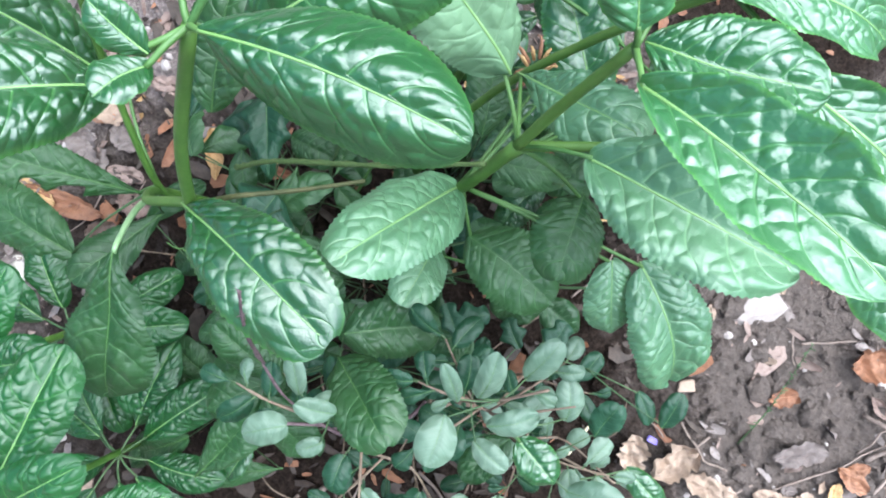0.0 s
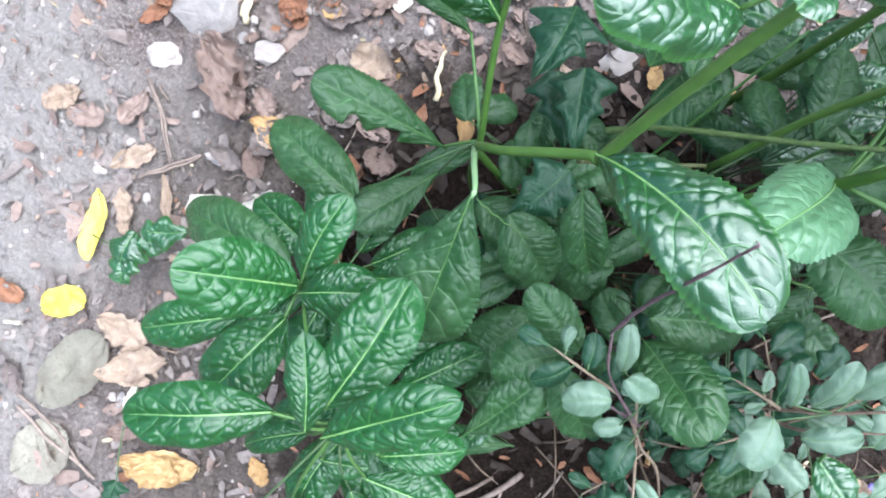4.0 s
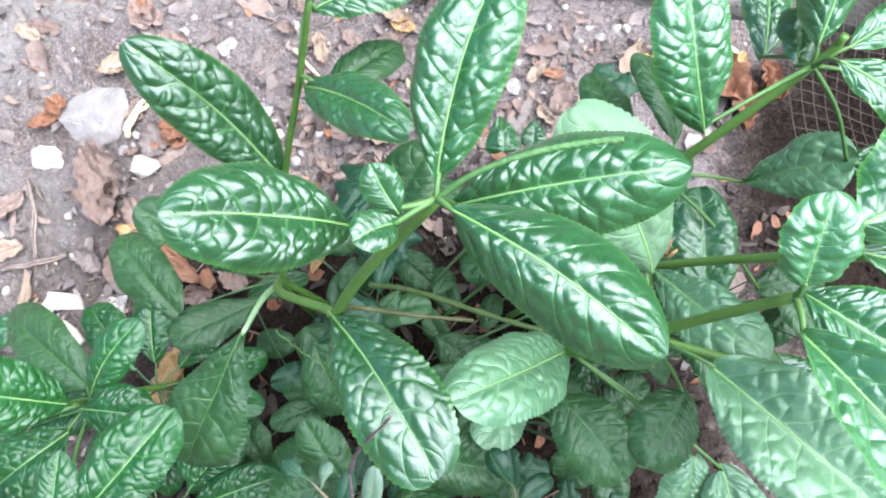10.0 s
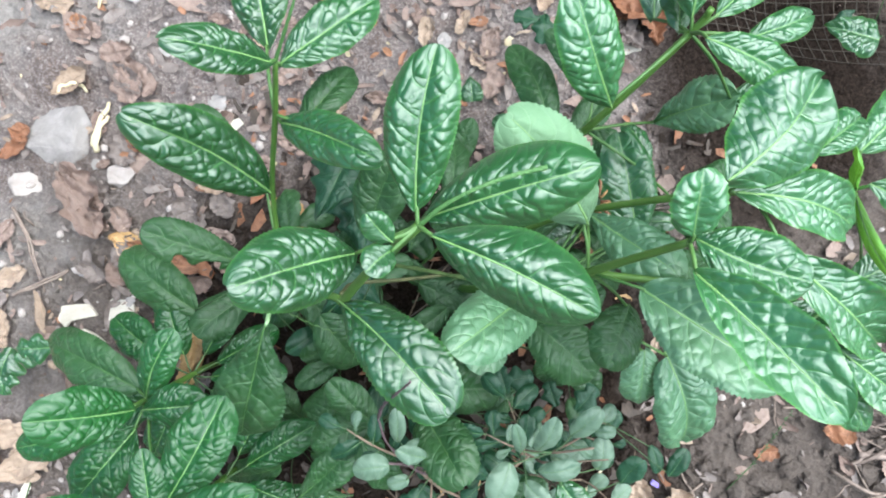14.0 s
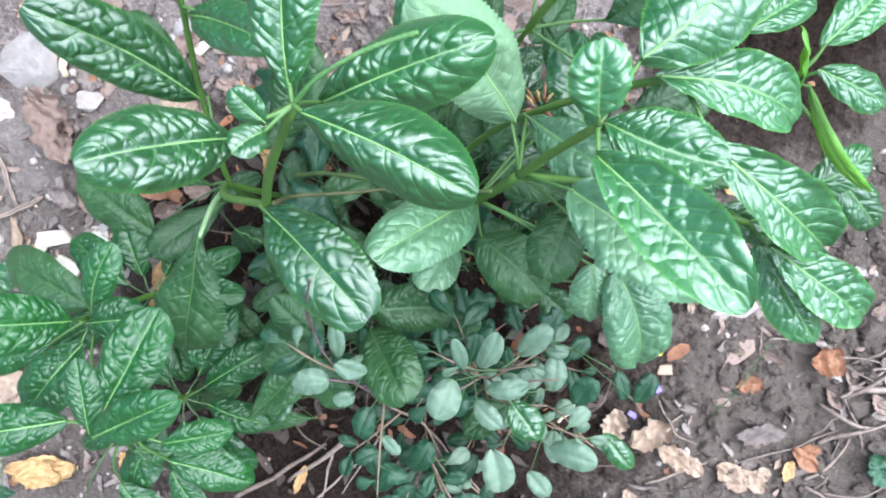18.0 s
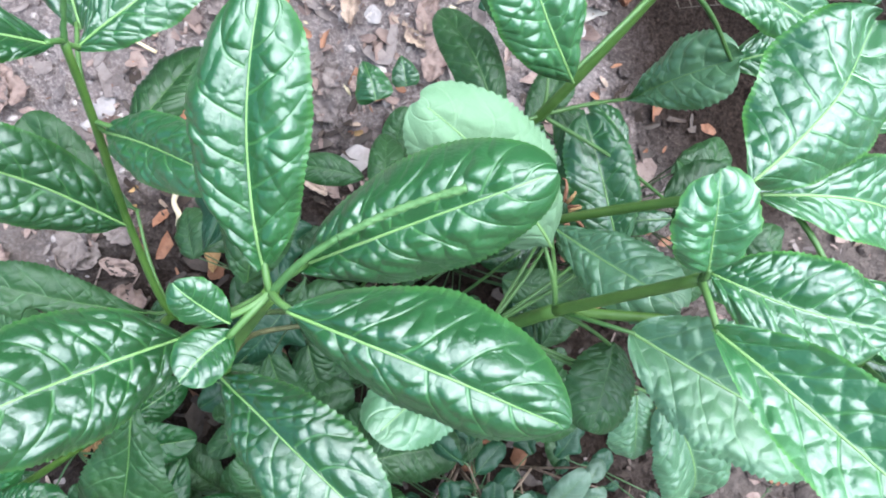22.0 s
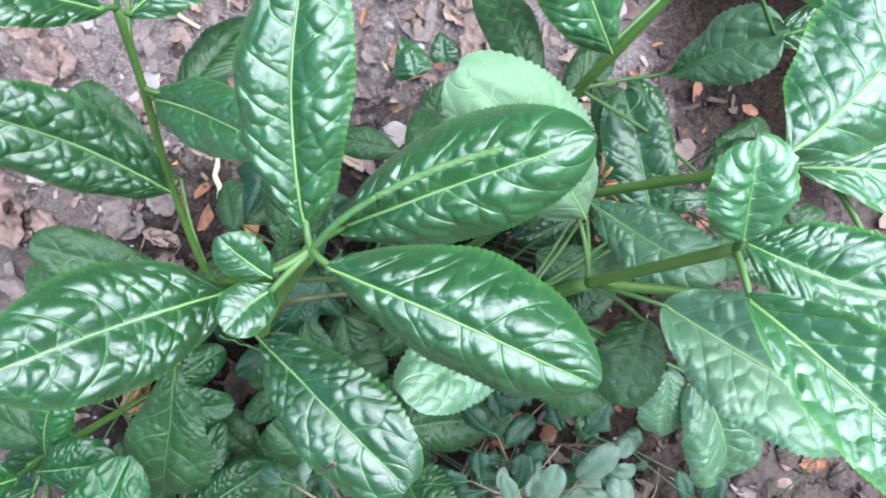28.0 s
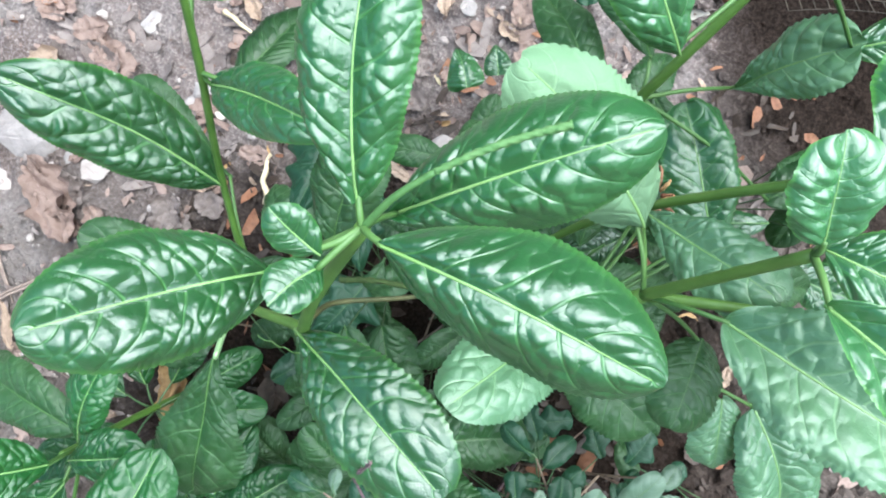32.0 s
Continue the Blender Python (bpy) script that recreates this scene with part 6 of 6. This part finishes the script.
dry_leaf(-0.459, -0.286, 0.064, 0.030, -3, OCHRE, 'curled ochre fallen leaf on the soil')
dry_leaf(-0.354, -0.265, 0.029, 0.018, -54, OCHRE, 'curled ochre fallen leaf on the soil')
dry_leaf(-0.162, -0.264, 0.033, 0.010, 72, OCHRE, 'curled ochre fallen leaf on the soil')
dry_leaf(0.194, -0.079, 0.052, 0.013, -63, YELLOW, 'yellow-edged ochre fallen leaf on the soil')
dry_leaf(-0.328, -0.058, 0.028, 0.016, 75, OCHRE, 'curled ochre fallen leaf on the soil')
dry_leaf(-0.320, -0.073, 0.049, 0.019, 85, OCHRE, 'curled ochre fallen leaf on the soil')
dry_leaf(-0.165, 0.070, 0.032, 0.014, 175, RUST, 'crumpled rust-brown dead leaf on the soil')
dry_leaf(-0.132, 0.143, 0.037, 0.011, -39, TAN, 'dry tan fallen leaf lying on the soil')
dry_leaf(-0.360, 0.039, 0.083, 0.021, -17, RUST, 'crumpled rust-brown dead leaf on the soil')
chip(-0.403, -0.022, 0.030, 0.023, -5)
chip(-0.449, -0.026, 0.037, 0.017, 10)
chip(-0.463, -0.031, 0.021, 0.015, 50)
chip(-0.432, -0.055, 0.032, 0.016, -35)
chip(0.129, 0.305, 0.024, 0.016, 20)
chip(0.124, 0.387, 0.021, 0.012, -20)
chip(-0.298, 0.187, 0.019, 0.011, 40)
dry_leaf(0.200, -0.185, 0.046, 0.028, 30, TAN, 'crumpled pale beige scrap of dead leaf', 1.1, 'ova', crinkle=1.6)
dry_leaf(0.163, -0.178, 0.034, 0.026, 80, TAN, 'crumpled pale beige scrap of dead leaf', 1.0, 'ova', crinkle=1.6)
dry_leaf(0.226, -0.205, 0.040, 0.022, -30, TAN, 'dry tan fallen leaf lying on the soil', 0.8, crinkle=1.4)
chip(0.208, -0.139, 0.008, 0.007, 30, VIOLET, label='small violet scrap of plastic film')
chip(0.184, -0.168, 0.010, 0.005, -30, VIOLET, label='small violet scrap of plastic film')
chip(0.207, -0.196, 0.007, 0.006, 10, VIOLET, label='small violet scrap of plastic film')
chip(-0.621, -0.174, 0.021, 0.004, 5, label='thin white splinter on the soil')
chip(0.215, -0.118, 0.016, 0.011, 0, TAN, label='small tan shard on the soil')
stick(-0.527, 0.079, -0.493, -0.008, 0.0016, DRYWOOD, 'thin brown twig lying on the soil', bow=0.08)
stick(-0.524, -0.014, -0.467, 0.018, 0.0018, DRYWOOD, 'thin brown twig lying on the soil', bow=-0.05)
stick(-0.443, 0.149, -0.436, 0.188, 0.0035, STRAW, 'pale straw stalk lying on the soil')
stick(-0.252, 0.104, -0.251, 0.151, 0.003, STRAW, 'pale straw stalk lying on the soil')
stick(-0.601, -0.252, -0.514, -0.305, 0.0022, DRYWOOD, 'thin brown twig lying on the soil')
stick(-0.617, -0.236, -0.520, -0.308, 0.002, DRYWOOD, 'thin brown twig lying on the soil', bow=0.1)
stick(-0.113, -0.217, -0.178, -0.270, 0.003, DRYWOOD, 'pale forked twig lying on the soil')
stick(-0.129, -0.231, -0.138, -0.283, 0.0018, DRYWOOD, 'thin brown twig lying on the soil')
stick(-0.078, -0.207, -0.117, -0.278, 0.0012, DRYWOOD, 'thin brown twig lying on the soil')
stick(-0.447, 0.154, -0.435, 0.203, 0.0032, STRAW, 'pale straw stalk lying on the soil')
stick(-0.308, 0.283, -0.275, 0.262, 0.003, STRAW, 'pale straw stalk lying on the soil')
stick(-0.529, 0.082, -0.497, -0.002, 0.0018, DRYWOOD, 'thin brown twig lying on the soil', bow=0.06)
stick(-0.523, -0.015, -0.467, 0.019, 0.0018, DRYWOOD, 'thin brown twig lying on the soil')
stick(-0.492, 0.208, -0.461, 0.214, 0.0025, STRAW, 'pale straw stalk lying on the soil', bow=0.25)
stick(-0.456, 0.305, -0.447, 0.325, 0.002, STRAW, 'pale straw stalk lying on the soil')
stick(0.284, -0.215, 0.396, -0.168, 0.0012, DRYWOOD, 'thin brown twig lying on the soil')
stick(0.401, -0.121, 0.457, -0.119, 0.004, DRYWOOD, 'thick brown twig lying on the soil')
stick(0.405, -0.110, 0.454, -0.087, 0.0018, DRYWOOD, 'thin brown twig lying on the soil')
stick(0.396, -0.130, 0.420, -0.181, 0.0015, DRYWOOD, 'thin brown twig lying on the soil')
stick(0.201, -0.239, 0.275, -0.207, 0.0016, DRYWOOD, 'thin brown twig lying on the soil')
stick(0.376, -0.233, 0.397, -0.207, 0.0012, DRYWOOD, 'thin brown twig lying on the soil')
stick(-0.145, -0.286, -0.093, -0.231, 0.0014, DRYWOOD, 'thin brown twig lying on the soil')
stick(-0.029, -0.201, 0.037, -0.270, 0.0018, DRYWOOD, 'thin brown twig lying on the soil')
stick(-0.232, -0.292, -0.137, -0.225, 0.003, DRYWOOD, 'pale forked twig lying on the soil')
stick(0.105, -0.181, 0.127, -0.156, 0.0022, STRAW, 'pale straw stalk lying on the soil')
stick(-0.521, -0.360, -0.453, -0.300, 0.0012, DRYWOOD, 'thin brown twig lying on the soil')
stick(-0.508, 0.063, -0.516, 0.078, 0.0014, DRYWOOD, 'thin brown twig lying on the soil')


# more dead leaves and bits of twig strewn between the path and the plants
rnd = random.Random(77)
KINDS = [(PINK, "crumpled pinkish-brown dead leaf pressed on the soil"), (DULL, "flat grey-brown dead leaf pressed on the soil"), (TAN, "dry tan fallen leaf lying on the soil"), (PINK, "crumpled pinkish-brown dead leaf pressed on the soil")]
for k in range(64):
    x, y = rnd.uniform(-0.62, -0.26), rnd.uniform(-0.24, 0.36)
    if k > 50:
        x, y = rnd.uniform(0.14, 0.44), rnd.uniform(-0.26, 0.05)
    elif k > 42:
        x, y = rnd.uniform(-0.26, 0.05), rnd.uniform(0.16, 0.37)
    mat, label = rnd.choice(KINDS)
    size = rnd.uniform(0.014, 0.042)
    dry_leaf(x, y, size, size * rnd.uniform(0.4, 0.7), rnd.uniform(0, 360), mat, label, rnd.uniform(0.1, 1.1), rnd.choice(("ell", "ova")), 0.002, rnd.uniform(-8, 8))
for k in range(26):
    x, y = rnd.uniform(-0.6, 0.0), rnd.uniform(-0.24, 0.36)
    if k > 16:
        x, y = rnd.uniform(0.1, 0.44), rnd.uniform(-0.26, 0.05)
    a, size = rnd.uniform(0, 6.28), rnd.uniform(0.02, 0.07)
    stick(x, y, x + size * math.cos(a), y + size * math.sin(a), rnd.uniform(0.0006, 0.0014), DRYWOOD, "thin brown twig lying on the soil", 0.003, rnd.uniform(-0.15, 0.15))

for k in range(18):
    x, y = rnd.uniform(0.36, 0.47), rnd.uniform(-0.26, -0.07)
    a, size = rnd.uniform(-0.5, 0.9), rnd.uniform(0.04, 0.09)
    stick(x, y, x + size * math.cos(a), y + size * math.sin(a), rnd.uniform(0.0008, 0.0024), DRYWOOD, "dry brown twig heaped beside the bed", rnd.uniform(0.004, 0.02), rnd.uniform(-0.12, 0.12))

# large rotten leaves pressed together between the pale stone and the weeds
for k in range(16):
    x, y = rnd.uniform(-0.5, -0.27), rnd.uniform(0.02, 0.24)
    size = rnd.uniform(0.03, 0.055)
    if math.hypot(x + 0.485, y - 0.164) < 0.045 + size * 0.6:
        continue
    mat, label = KINDS[k % 2]
    dry_leaf(x, y, size, size * rnd.uniform(0.5, 0.8), rnd.uniform(0, 360), mat, label, rnd.uniform(0.2, 0.9), "ova", 0.001, rnd.uniform(-6, 6), 1.15)

# dead leaves strewn between the weeds and the slab
for k in range(22):
    x, y = rnd.uniform(-0.27, 0.14), rnd.uniform(0.15, 0.36)
    size = rnd.uniform(0.02, 0.038)
    mat, label = KINDS[k % 4]
    dry_leaf(x, y, size, size * rnd.uniform(0.45, 0.75), rnd.uniform(0, 360), mat, label, rnd.uniform(0.2, 1.1), rnd.choice(("ova", "ell")), 0.002, rnd.uniform(-10, 10), 1.2)

# a seeding grass stalk that leans over the bare soil
grass = plant_root("grass_stalk", (0.262, -0.170, 0), "thin green grass stalk with tiny seeds leaning over soil", "grass")
way = [(0.262, -0.170, 0.0), (0.276, -0.131, 0.03), (0.292, -0.069, 0.07)]
stem(grass, way, 0.0006, 0.0003, DIM)
for k, p in enumerate(smooth_path(way, 18)[8:]):
    d = Vector((rnd.uniform(-1, 1), rnd.uniform(-0.4, 0.8), rnd.uniform(0, 0.8))).normalized() * 0.0045
    p = p - grass.location
    v, f = tube([p, p + d * 0.6, p + d], 0.0007, 0.0003, 5, 2, 0.2)
    part("seed", mesh_of("seed", v, f, DIM), grass)
